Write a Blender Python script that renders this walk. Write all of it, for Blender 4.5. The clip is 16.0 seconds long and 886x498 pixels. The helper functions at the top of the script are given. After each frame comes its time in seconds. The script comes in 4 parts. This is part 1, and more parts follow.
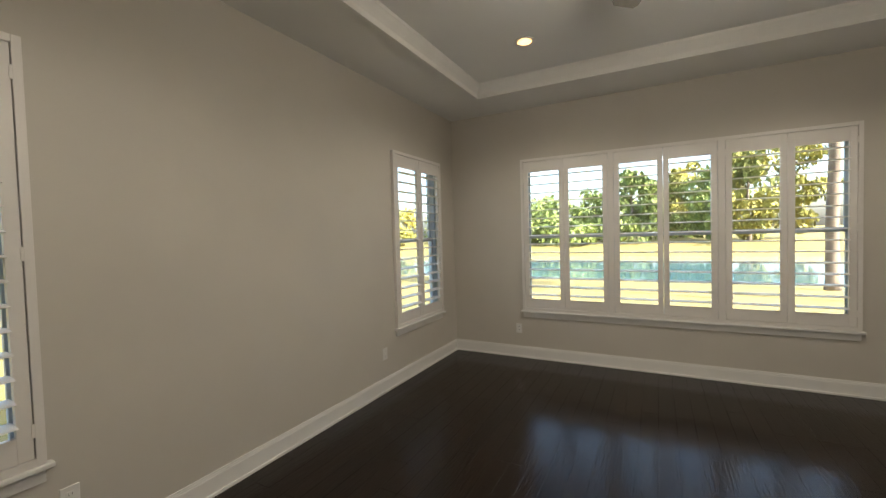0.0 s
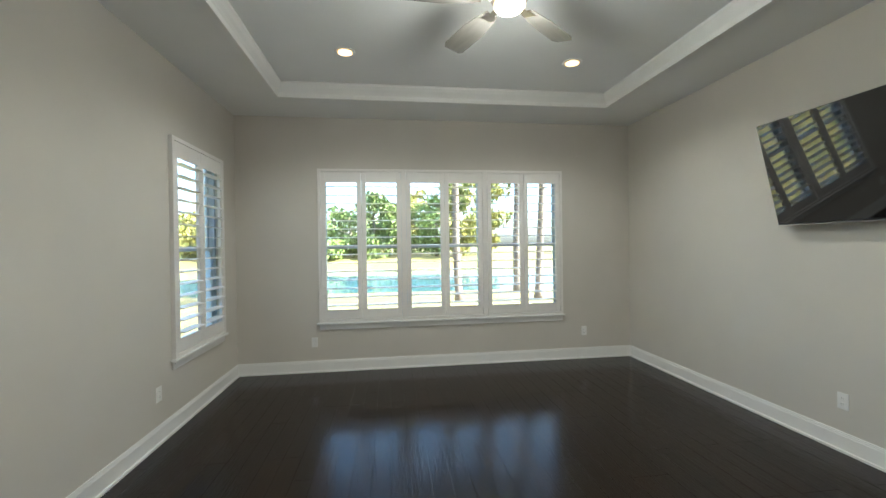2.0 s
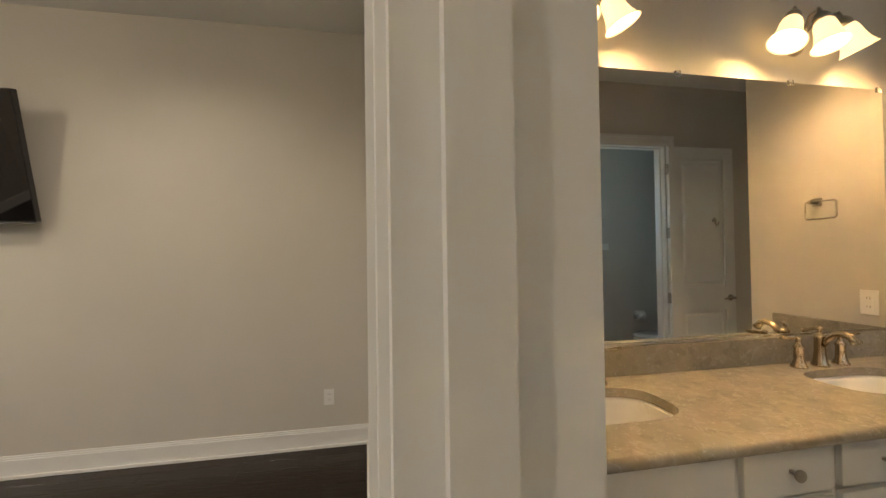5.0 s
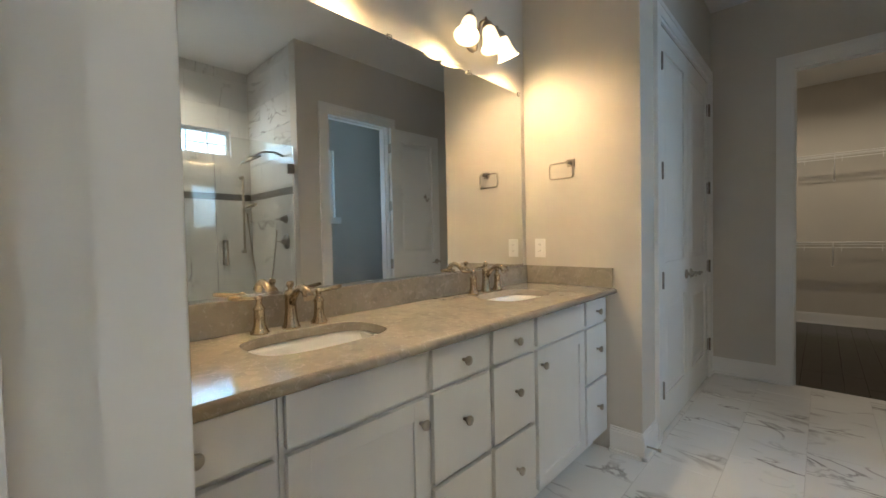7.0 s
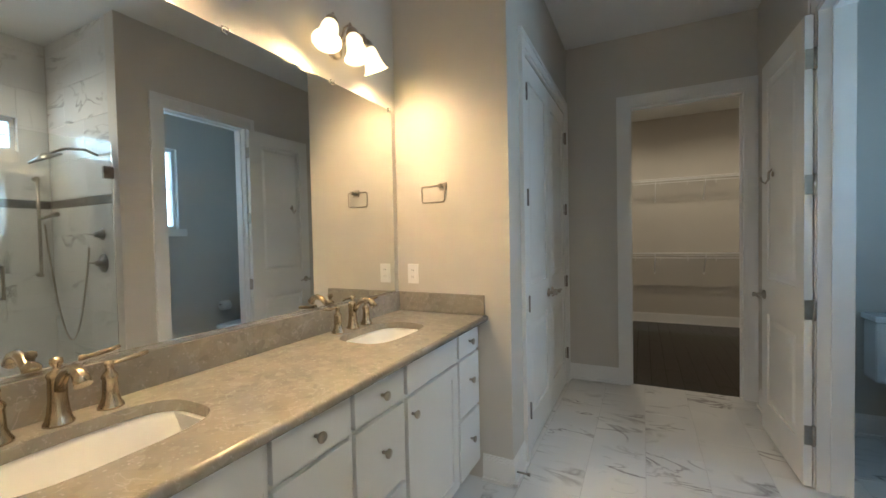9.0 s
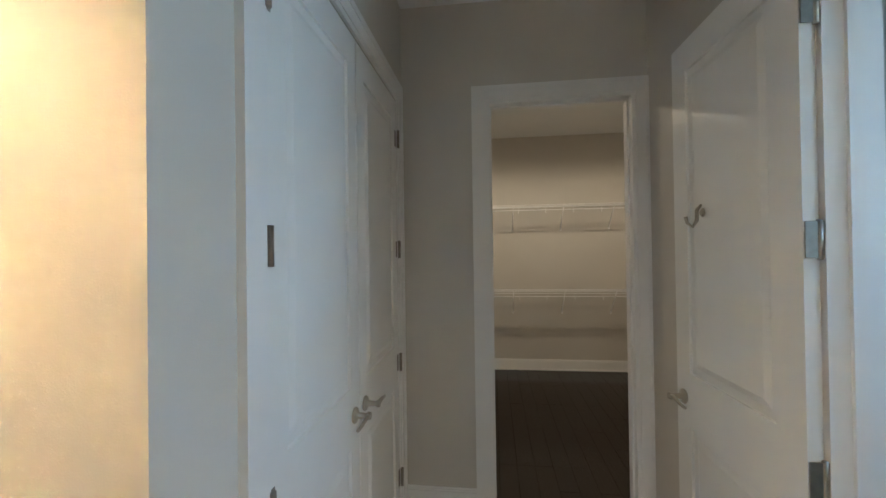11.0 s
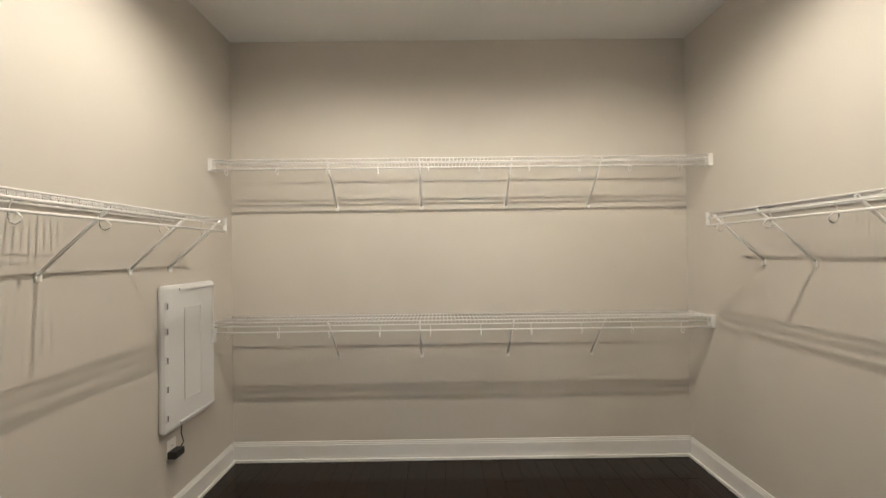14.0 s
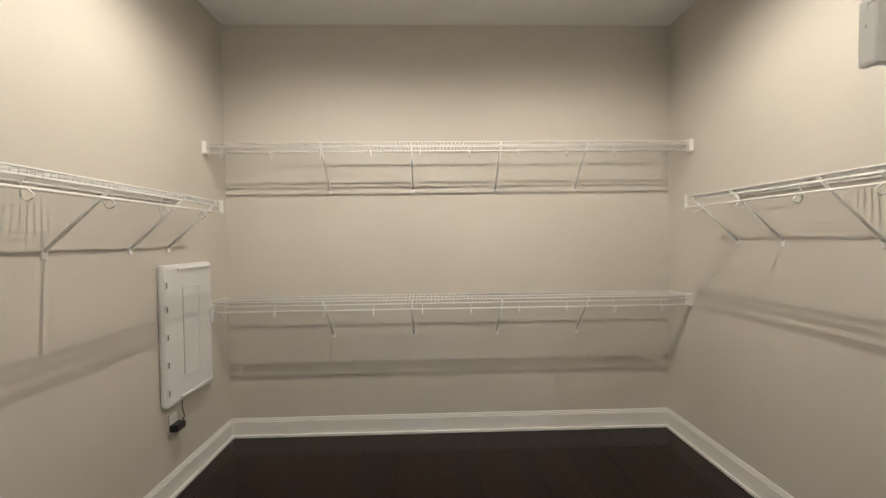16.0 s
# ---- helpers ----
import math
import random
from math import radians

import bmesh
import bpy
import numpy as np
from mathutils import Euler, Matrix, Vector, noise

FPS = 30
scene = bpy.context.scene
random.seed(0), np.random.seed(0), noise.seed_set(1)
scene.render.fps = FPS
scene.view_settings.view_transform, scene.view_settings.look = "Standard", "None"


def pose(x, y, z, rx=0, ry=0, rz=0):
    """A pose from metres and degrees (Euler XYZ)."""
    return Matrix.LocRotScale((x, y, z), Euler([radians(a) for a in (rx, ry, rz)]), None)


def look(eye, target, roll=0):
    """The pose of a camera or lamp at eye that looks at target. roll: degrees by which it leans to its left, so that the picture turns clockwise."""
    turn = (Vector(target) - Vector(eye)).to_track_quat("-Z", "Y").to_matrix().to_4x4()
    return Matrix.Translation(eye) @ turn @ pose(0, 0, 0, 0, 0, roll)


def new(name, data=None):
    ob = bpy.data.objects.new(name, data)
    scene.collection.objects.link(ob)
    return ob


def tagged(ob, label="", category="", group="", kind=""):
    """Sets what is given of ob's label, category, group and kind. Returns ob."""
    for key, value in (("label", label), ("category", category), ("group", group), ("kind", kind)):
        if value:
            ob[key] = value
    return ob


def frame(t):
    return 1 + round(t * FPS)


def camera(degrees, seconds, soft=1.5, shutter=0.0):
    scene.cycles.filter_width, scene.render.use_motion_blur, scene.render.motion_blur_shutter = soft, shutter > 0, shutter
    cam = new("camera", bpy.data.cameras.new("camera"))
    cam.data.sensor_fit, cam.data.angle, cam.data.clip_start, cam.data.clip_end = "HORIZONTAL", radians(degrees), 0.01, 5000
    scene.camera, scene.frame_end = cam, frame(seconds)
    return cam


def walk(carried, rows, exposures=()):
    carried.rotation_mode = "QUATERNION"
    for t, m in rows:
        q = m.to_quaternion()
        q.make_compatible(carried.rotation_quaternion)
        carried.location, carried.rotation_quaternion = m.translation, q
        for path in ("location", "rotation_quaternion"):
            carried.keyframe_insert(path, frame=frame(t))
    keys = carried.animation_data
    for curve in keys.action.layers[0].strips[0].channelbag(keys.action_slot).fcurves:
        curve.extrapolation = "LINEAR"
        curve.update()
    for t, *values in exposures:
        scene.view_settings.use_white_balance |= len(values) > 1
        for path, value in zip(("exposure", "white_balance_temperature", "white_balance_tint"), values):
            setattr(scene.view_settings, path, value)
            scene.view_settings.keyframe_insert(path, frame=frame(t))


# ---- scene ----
cam = camera(95.5, 16.0)
PATH = [
    (0, (-2.53, -4.843, 1.545), (-3.469, -3.079, 1.477), -1.6),
    (0.5, (-2.714, -4.838, 1.501), (-3.405, -2.961, 1.461), -1.0),
    (1, (-2.912, -4.863, 1.475), (-3.31, -2.903, 1.447), -0.8),
    (1.5, (-3.093, -4.868, 1.498), (-3.169, -2.87, 1.469), -0.7),
    (2, (-3.152, -4.975, 1.493), (-2.89, -2.992, 1.478), -0.8),
    (2.5, (-3.073, -5.155, 1.56), (-2.4, -3.272, 1.55), -0.7),
    (3, (-3.024, -5.306, 1.596), (-1.88, -3.665, 1.61), -0.7),
    (3.5, (-3.137, -5.381, 1.655), (-1.533, -4.187, 1.679), -0.3),
    (4, (-3.096, -5.456, 1.626), (-1.211, -4.79, 1.658), -0.4),
    (4.5, (-3.078, -5.484, 1.493), (-1.082, -5.378, 1.541), -0.5),
    (5, (-3.061, -5.521, 1.378), (-1.097, -5.9, 1.411), -0.8),
    (7.3, (-3.059, -5.607, 1.207), (-1.771, -7.136, 1.143), -1.2),
    (7.5, (-3.062, -5.616, 1.208), (-1.825, -7.186, 1.141), -1.2),
    (8, (-3.057, -5.642, 1.224), (-1.943, -7.302, 1.156), -1.1),
    (8.5, (-3.031, -5.676, 1.262), (-2.027, -7.405, 1.197), -1.1),
    (9, (-2.998, -5.79, 1.336), (-2.109, -7.58, 1.283), -1.2),
    (9.5, (-2.964, -5.995, 1.422), (-2.208, -7.847, 1.378), -1.1),
    (10, (-2.898, -6.318, 1.464), (-2.302, -8.227, 1.435), -1.1),
    (10.2, (-2.874, -6.473, 1.488), (-2.348, -8.403, 1.467), -1.1),
    (12.3, (-3.118, -8.667, 1.571), (-3.126, -10.666, 1.629), -0.8),
    (12.5, (-3.152, -8.838, 1.573), (-3.162, -10.838, 1.627), -1.0),
    (13, (-3.2, -9.243, 1.539), (-3.222, -11.242, 1.598), -0.8),
    (13.5, (-3.306, -9.514, 1.509), (-3.298, -11.513, 1.558), -0.8),
    (14, (-3.305, -9.71, 1.501), (-3.316, -11.71, 1.516), -0.7),
    (14.5, (-3.307, -9.836, 1.452), (-3.322, -11.836, 1.447), -0.8),
    (15, (-3.3, -9.886, 1.428), (-3.318, -11.886, 1.4), -0.7),
    (15.5, (-3.29, -9.835, 1.429), (-3.324, -11.834, 1.393), -0.7),
    (16, (-3.297, -9.621, 1.467), (-3.355, -11.619, 1.416), -0.7),
]

EXPO = [(0, 2.5, 6300, 6), (1.0, 2.75, 5800, 2), (2.5, 3.1, 5250, -2), (3.5, 3.25, 5500, 2), (4.4, 3.1, 5800, 6), (5.2, 2.9, 7000, 10), (7.3, 3.32, 5400, 5),
        (10.2, 3.47, 5450, 4), (12.3, 4.2, 5550, 8), (13.0, 4.5, 5900, 8), (14.0, 4.82, 5050, 6), (16, 4.79, 5000, 6)]
walk(cam, [(t, look(eye, target, roll)) for t, eye, target, roll in PATH], EXPO)

# ---- sky and sun ----
world = bpy.data.worlds.new("sky")
scene.world = world
world.use_nodes = True
wn = world.node_tree
sky = wn.nodes.new("ShaderNodeTexSky")
sky.sky_type, sky.sun_disc = "NISHITA", False
sky.sun_elevation, sky.sun_rotation = radians(44), radians(105)
sky.dust_density = 4.0
wn.links.new(sky.outputs[0], wn.nodes["Background"].inputs[0])
wn.nodes["Background"].inputs[1].default_value = 0.15
sun = new("sun", bpy.data.lights.new("sun", "SUN"))
sun.data.energy, sun.data.angle, sun.data.color = 4.5, radians(0.5), (1, 0.93, 0.82)
sun.matrix_world = look((44, -12, 43), (0, 0, 0))

WARM = (1.0, 0.76, 0.50)


def lamp(name, at, watts, color=WARM, size=0.05, kind="POINT", aim=None, spot=150):
    ob = new(name, bpy.data.lights.new(name, kind))
    ob.data.energy, ob.data.color = watts, color
    if kind == "SPOT":
        ob.data.spot_size, ob.data.spot_blend = radians(spot), 0.6
    if kind != "AREA":
        ob.data.shadow_soft_size = size
    ob.matrix_world = look(at, aim) if aim else Matrix.Translation(at)
    return ob


H = 3.05
TRAY = 3.18
BED_LIGHTS = [(-3.51, -1.42), (-1.45, -1.42), (-3.51, -4.2), (-1.45, -4.2)]
for x, y in BED_LIGHTS:
    lamp("downlight_lamp", (x, y, TRAY - 0.03), 10, size=0.06, kind="SPOT", aim=(x, y, 0), color=(1, 0.86, 0.70))
FAN = (-2.46, -2.76)
lamp("fan_lamp", (FAN[0], FAN[1], 2.72), 6.0, size=0.12, color=(1, 0.86, 0.70))
XM = -1.67                                          # mirror wall


def shade_pose(k):
    """Where a vanity light's shade hangs from its arm, k = -1, 0 or 1."""
    return pose(-0.117 if k == 0 else -0.105, k * 0.125, 0.1, 24 * k, 8 if k else 14, 0)


SCONCES = (-6.25, -7.32)
for y in SCONCES:
    for k in (-1, 0, 1):
        # a bulb inside each leaning shade
        bulb = pose(XM, y, 2.21) @ shade_pose(k) @ Vector((0, 0, -0.076))
        lamp("sconce_lamp", bulb, 1.05, size=0.022, color=(1, 0.65, 0.34))
BATH_LIGHTS = [(-4.3, -6.5)]
for x, y in BATH_LIGHTS:
    lamp("shower_lamp", (x, y, H - 0.03), 6.5, size=0.06, kind="SPOT", aim=(x, y, 0), color=(1, 0.8, 0.55))
# added area lamps that stand in for daylight at the two small windows
for name, y0, y1, z0, z1, watts in (("shower_sky_fill", -7.22, -6.42, 2.12, 2.39, 0.42), ("toilet_sky_fill", -8.48, -7.75, 1.5, 2.37, 0.95)):
    ob = lamp(name, (-5.115, (y0 + y1) / 2, (z0 + z1) / 2), watts, (0.48, 0.74, 1.0), kind="AREA", aim=(0, (y0 + y1) / 2, (z0 + z1) / 2))
    ob.data.shape, ob.data.size, ob.data.size_y = "RECTANGLE", y1 - y0, z1 - z0
CLOSET_LIGHTS = [(-2.66, -11.28), (-4.16, -11.25)]
for x, y in CLOSET_LIGHTS:
    lamp("closet_lamp", (x, y, H - 0.03), 3.45, size=0.006, kind="SPOT", aim=(x, y, 0), color=(1, 0.75, 0.48), spot=165)


# ---- materials ----
def material(name, color, rough=0.5, metal=0.0, grain=0.0, scale=8.0, bump=0.0, bump_scale=60.0, color2=None, stretch=(1, 1, 1),
             coat=0.0, random_value=0.0, emit=None, strength=0.0, transmission=0.0, rough_var=0.0, ior=1.5, detail=6.0):
    m = bpy.data.materials.new(name)
    m.use_nodes = True
    t = m.node_tree
    p = t.nodes["Principled BSDF"]
    p.inputs["Base Color"].default_value = (*color, 1)
    p.inputs["Roughness"].default_value, p.inputs["Metallic"].default_value = rough, metal
    p.inputs["Coat Weight"].default_value, p.inputs["Transmission Weight"].default_value = coat, transmission
    p.inputs["IOR"].default_value = ior
    if emit:
        p.inputs["Emission Color"].default_value = (*emit, 1)
        p.inputs["Emission Strength"].default_value = strength
    if not (grain or bump or random_value or color2):
        return m
    co = t.nodes.new("ShaderNodeTexCoord")
    mp = t.nodes.new("ShaderNodeMapping")
    mp.inputs["Scale"].default_value = stretch
    t.links.new(co.outputs["Object"], mp.inputs[0])
    info = t.nodes.new("ShaderNodeObjectInfo")
    if random_value:
        sc = t.nodes.new("ShaderNodeVectorMath")
        sc.operation = "SCALE"
        t.links.new(info.outputs["Random"], sc.inputs["Scale"])
        sc.inputs[0].default_value = (37, 53, 29)
        t.links.new(sc.outputs[0], mp.inputs["Location"])
    n = t.nodes.new("ShaderNodeTexNoise")
    n.inputs["Scale"].default_value, n.inputs["Detail"].default_value = scale, detail
    t.links.new(mp.outputs[0], n.inputs["Vector"])
    mix = t.nodes.new("ShaderNodeMix")
    mix.data_type = "RGBA"
    c2 = color2 or tuple(c * (1 - grain) for c in color)
    mix.inputs[6].default_value, mix.inputs[7].default_value = (*color, 1), (*c2, 1)
    ramp = t.nodes.new("ShaderNodeMapRange")
    ramp.inputs[1].default_value, ramp.inputs[2].default_value = 0.35, 0.68
    t.links.new(n.outputs[0], ramp.inputs[0])
    t.links.new(ramp.outputs[0], mix.inputs[0])
    out = mix.outputs[2]
    if random_value:
        hsv = t.nodes.new("ShaderNodeHueSaturation")
        r2 = t.nodes.new("ShaderNodeMapRange")
        r2.inputs[3].default_value, r2.inputs[4].default_value = 1 - random_value, 1 + random_value
        t.links.new(info.outputs["Random"], r2.inputs[0])
        t.links.new(r2.outputs[0], hsv.inputs["Value"])
        t.links.new(out, hsv.inputs["Color"])
        out = hsv.outputs[0]
    t.links.new(out, p.inputs["Base Color"])
    if rough_var:
        r3 = t.nodes.new("ShaderNodeMapRange")
        r3.inputs[3].default_value, r3.inputs[4].default_value = rough - rough_var, rough + rough_var
        t.links.new(n.outputs[0], r3.inputs[0])
        t.links.new(r3.outputs[0], p.inputs["Roughness"])
    if bump:
        b = t.nodes.new("ShaderNodeBump")
        nb = t.nodes.new("ShaderNodeTexNoise")
        nb.inputs["Scale"].default_value, nb.inputs["Detail"].default_value = bump_scale, 4
        t.links.new(mp.outputs[0], nb.inputs["Vector"])
        t.links.new(nb.outputs[0], b.inputs["Height"])
        b.inputs["Strength"].default_value, b.inputs["Distance"].default_value = bump, 0.004
        t.links.new(b.outputs[0], p.inputs["Normal"])
    return m


def marble(name, base, vein, scale, rough, width=0.035, tile=False):
    """White stone with thin warped veins and faint clouds."""
    m = bpy.data.materials.new(name)
    m.use_nodes = True
    t = m.node_tree
    p = t.nodes["Principled BSDF"]
    p.inputs["Roughness"].default_value = rough
    co = t.nodes.new("ShaderNodeTexCoord")
    mp = t.nodes.new("ShaderNodeMapping")
    t.links.new(co.outputs["Object"], mp.inputs[0])
    mp.inputs["Rotation"].default_value = (0.3, 0.2, 0.7)
    if tile:
        info = t.nodes.new("ShaderNodeObjectInfo")
        sc = t.nodes.new("ShaderNodeVectorMath")
        sc.operation = "SCALE"
        sc.inputs[0].default_value = (31, 47, 19)
        t.links.new(info.outputs["Random"], sc.inputs["Scale"])
        t.links.new(sc.outputs[0], mp.inputs["Location"])
    mp.inputs["Scale"].default_value = (1, 2.6, 1.6)
    n = t.nodes.new("ShaderNodeTexNoise")
    n.inputs["Scale"].default_value, n.inputs["Detail"].default_value, n.inputs["Distortion"].default_value = scale, 7, 1.2
    t.links.new(mp.outputs[0], n.inputs["Vector"])
    d = t.nodes.new("ShaderNodeMath")
    d.operation = "SUBTRACT"
    d.inputs[1].default_value = 0.5
    t.links.new(n.outputs[0], d.inputs[0])
    a = t.nodes.new("ShaderNodeMath")
    a.operation = "ABSOLUTE"
    t.links.new(d.outputs[0], a.inputs[0])
    r = t.nodes.new("ShaderNodeMapRange")
    r.inputs[1].default_value, r.inputs[2].default_value = 0.0, width
    r.inputs[3].default_value, r.inputs[4].default_value = 1.0, 0.0
    t.links.new(a.outputs[0], r.inputs[0])
    n2 = t.nodes.new("ShaderNodeTexNoise")
    n2.inputs["Scale"].default_value, n2.inputs["Detail"].default_value = scale * 0.9, 3
    t.links.new(mp.outputs[0], n2.inputs["Vector"])
    r2 = t.nodes.new("ShaderNodeMapRange")
    r2.inputs[1].default_value, r2.inputs[2].default_value = 0.5, 0.66
    t.links.new(n2.outputs[0], r2.inputs[0])
    mul = t.nodes.new("ShaderNodeMath")
    mul.operation = "MULTIPLY"
    t.links.new(r.outputs[0], mul.inputs[0])
    t.links.new(r2.outputs[0], mul.inputs[1])
    mix = t.nodes.new("ShaderNodeMix")
    mix.data_type = "RGBA"
    mix.inputs[6].default_value, mix.inputs[7].default_value = (*base, 1), (*vein, 1)
    t.links.new(mul.outputs[0], mix.inputs[0])
    cl = t.nodes.new("ShaderNodeTexNoise")
    cl.inputs["Scale"].default_value = scale * 0.5
    t.links.new(mp.outputs[0], cl.inputs["Vector"])
    hsv = t.nodes.new("ShaderNodeHueSaturation")
    r4 = t.nodes.new("ShaderNodeMapRange")
    r4.inputs[3].default_value, r4.inputs[4].default_value = 0.85, 1.1
    t.links.new(cl.outputs[0], r4.inputs[0])
    t.links.new(r4.outputs[0], hsv.inputs["Value"])
    t.links.new(mix.outputs[2], hsv.inputs["Color"])
    t.links.new(hsv.outputs[0], p.inputs["Base Color"])
    return m


def quartz(name):
    """Polished engineered stone: taupe-grey ground, pale chips of uneven size, fine specks and thin light veins."""
    m = bpy.data.materials.new(name)
    m.use_nodes = True
    t = m.node_tree
    p = t.nodes["Principled BSDF"]
    p.inputs["Roughness"].default_value = 0.09
    co = t.nodes.new("ShaderNodeTexCoord")

    def tint(before, colour, tex, lo, hi, a=0.0, b=1.0):
        rng = t.nodes.new("ShaderNodeMapRange")
        for k, v in enumerate((lo, hi, a, b)):
            rng.inputs[k + 1].default_value = v
        t.links.new(tex, rng.inputs[0])
        mix = t.nodes.new("ShaderNodeMix")
        mix.data_type = "RGBA"
        mix.inputs[7].default_value = (*colour, 1)
        t.links.new(rng.outputs[0], mix.inputs[0])
        if isinstance(before, tuple):
            mix.inputs[6].default_value = (*before, 1)
        else:
            t.links.new(before, mix.inputs[6])
        return mix.outputs[2]

    def clouds(scale, detail, distortion=0.0):
        n = t.nodes.new("ShaderNodeTexNoise")
        n.inputs["Scale"].default_value, n.inputs["Detail"].default_value, n.inputs["Distortion"].default_value = scale, detail, distortion
        t.links.new(co.outputs["Object"], n.inputs["Vector"])
        return n.outputs[0]

    chips = t.nodes.new("ShaderNodeTexVoronoi")
    chips.inputs["Scale"].default_value = 42
    t.links.new(co.outputs["Object"], chips.inputs["Vector"])
    tone = t.nodes.new("ShaderNodeSeparateColor")
    t.links.new(chips.outputs["Color"], tone.inputs[0])
    c = tint((0.34, 0.305, 0.25), (0.285, 0.26, 0.22), clouds(7, 5), 0.4, 0.65)
    c = tint(c, (0.40, 0.365, 0.31), tone.outputs[0], 0.72, 0.95, 0, 0.4)
    c = tint(c, (0.22, 0.205, 0.18), tone.outputs[1], 0.8, 0.98, 0, 0.4)
    c = tint(c, (0.50, 0.47, 0.42), clouds(95, 3), 0.62, 0.72, 0, 0.6)
    ridge = t.nodes.new("ShaderNodeMath")
    ridge.operation = "SUBTRACT"
    ridge.inputs[1].default_value = 0.5
    t.links.new(clouds(5, 6, 1.4), ridge.inputs[0])
    line = t.nodes.new("ShaderNodeMath")
    line.operation = "ABSOLUTE"
    t.links.new(ridge.outputs[0], line.inputs[0])
    c = tint(c, (0.48, 0.45, 0.40), line.outputs[0], 0.0, 0.008, 0.5, 0.0)
    t.links.new(c, p.inputs["Base Color"])
    return m


M_WALL = material("greige_paint", (0.60, 0.565, 0.51), 0.62, grain=0.05, scale=1.6, bump=0.12, bump_scale=240)
M_CEIL = material("ceiling_paint", (0.80, 0.80, 0.79), 0.75, grain=0.04, scale=1.5, bump=0.15, bump_scale=180)
M_TRIM = material("white_trim_paint", (0.80, 0.79, 0.77), 0.32, grain=0.03, scale=5, bump=0.05, bump_scale=40)
M_SHUT = material("shutter_paint", (0.80, 0.77, 0.74), 0.38, grain=0.03, scale=6)
M_DOOR = material("door_paint", (0.80, 0.79, 0.76), 0.3, grain=0.03, scale=4, bump=0.06, bump_scale=50)
M_VINYL = material("window_vinyl", (0.55, 0.62, 0.68), 0.4, grain=0.04, scale=5)
M_WOOD = material("dark_plank", (0.014, 0.0068, 0.0036), 0.14, grain=0.5, scale=5, stretch=(9, 0.8, 1), bump=0.35, bump_scale=9,
                  random_value=0.3, rough_var=0.03, ior=1.37, color2=(0.006, 0.0036, 0.0025))
M_SUB = material("dark_joint", (0.006, 0.005, 0.004), 0.8, grain=0.2)
M_GROUT = material("grout", (0.55, 0.54, 0.52), 0.8, grain=0.1, scale=30)
M_TILE = marble("marble_tile", (0.74, 0.73, 0.71), (0.26, 0.24, 0.23), 1.7, 0.16, 0.03, True)
M_SHOWER = marble("shower_marble", (0.74, 0.74, 0.73), (0.30, 0.28, 0.27), 1.3, 0.15, 0.022, True)
M_BAND = material("accent_band", (0.20, 0.19, 0.18), 0.3, grain=0.4, scale=60)
M_QUARTZ = quartz("grey_quartz")
M_CAB = material("cabinet_paint", (0.74, 0.75, 0.75), 0.33, grain=0.03, scale=4)
M_NICKEL = material("brushed_nickel", (0.46, 0.42, 0.36), 0.28, metal=1, grain=0.15, scale=40)
M_FAUCET = material("champagne_nickel", (0.52, 0.43, 0.30), 0.24, metal=1, grain=0.15, scale=40)
M_DARKMETAL = material("dark_nickel", (0.30, 0.27, 0.24), 0.35, metal=1, grain=0.2, scale=30)
M_MIRROR = material("mirror_silver", (0.86, 0.87, 0.85), 0.015, metal=1)
M_CERAMIC = material("white_ceramic", (0.80, 0.80, 0.78), 0.1, coat=0.4)
M_GLASS = material("clear_glass", (0.97, 0.99, 0.98), 0.0, transmission=1, ior=1.45)
M_TVGLASS = material("tv_screen", (0.003, 0.003, 0.004), 0.03, ior=1.9)
M_BLACK = material("black_plastic", (0.012, 0.012, 0.013), 0.35, grain=0.2)
M_SILVER = material("silver_strip", (0.65, 0.65, 0.66), 0.25, metal=1)
M_PLATE = material("white_plastic", (0.80, 0.79, 0.77), 0.35)
M_SLOT = material("outlet_slot", (0.10, 0.10, 0.10), 0.5)
M_BULB = material("lit_lens", (0.9, 0.8, 0.6), 0.4, emit=(1, 0.55, 0.2), strength=0.6)
M_CLOSETBULB = material("lit_closet_lens", (0.9, 0.85, 0.75), 0.4, emit=(1, 0.85, 0.66), strength=0.8)
M_SHADE = material("lit_frosted_glass", (0.9, 0.85, 0.7), 0.5, emit=(1, 0.64, 0.27), strength=0.27)
M_BLADE = material("fan_blade", (0.20, 0.185, 0.165), 0.45, grain=0.2, scale=3, stretch=(1, 8, 1))
M_WIRE = material("white_vinyl_wire", (0.86, 0.85, 0.83), 0.4)
M_PANEL = material("panel_plastic", (0.74, 0.74, 0.75), 0.4, grain=0.03, scale=6)
M_PAPER = material("toilet_paper", (0.82, 0.81, 0.79), 0.9, bump=0.1, bump_scale=80)
M_GRASS = material("dry_lawn", (0.21, 0.155, 0.04), 0.9, scale=0.35, color2=(0.14, 0.125, 0.03), bump=0.6, bump_scale=14)
M_WATER = material("pond_water", (0.06, 0.12, 0.135), 0.06, bump=0.25, bump_scale=1.6, grain=0.2, scale=0.2, ior=1.33)
M_BARK = material("pine_bark", (0.22, 0.17, 0.13), 0.9, grain=0.5, scale=5, stretch=(1, 1, 0.25), bump=0.8, bump_scale=12)
M_LEAF = material("foliage", (0.19, 0.23, 0.05), 0.7, scale=0.25, color2=(0.12, 0.16, 0.04), random_value=0.25)
M_LEAF2 = material("yellow_foliage", (0.32, 0.27, 0.045), 0.7, scale=0.25, color2=(0.13, 0.15, 0.03), random_value=0.2)
M_HOUSE = material("house_siding", (0.6, 0.58, 0.54), 0.7, grain=0.1, scale=2)


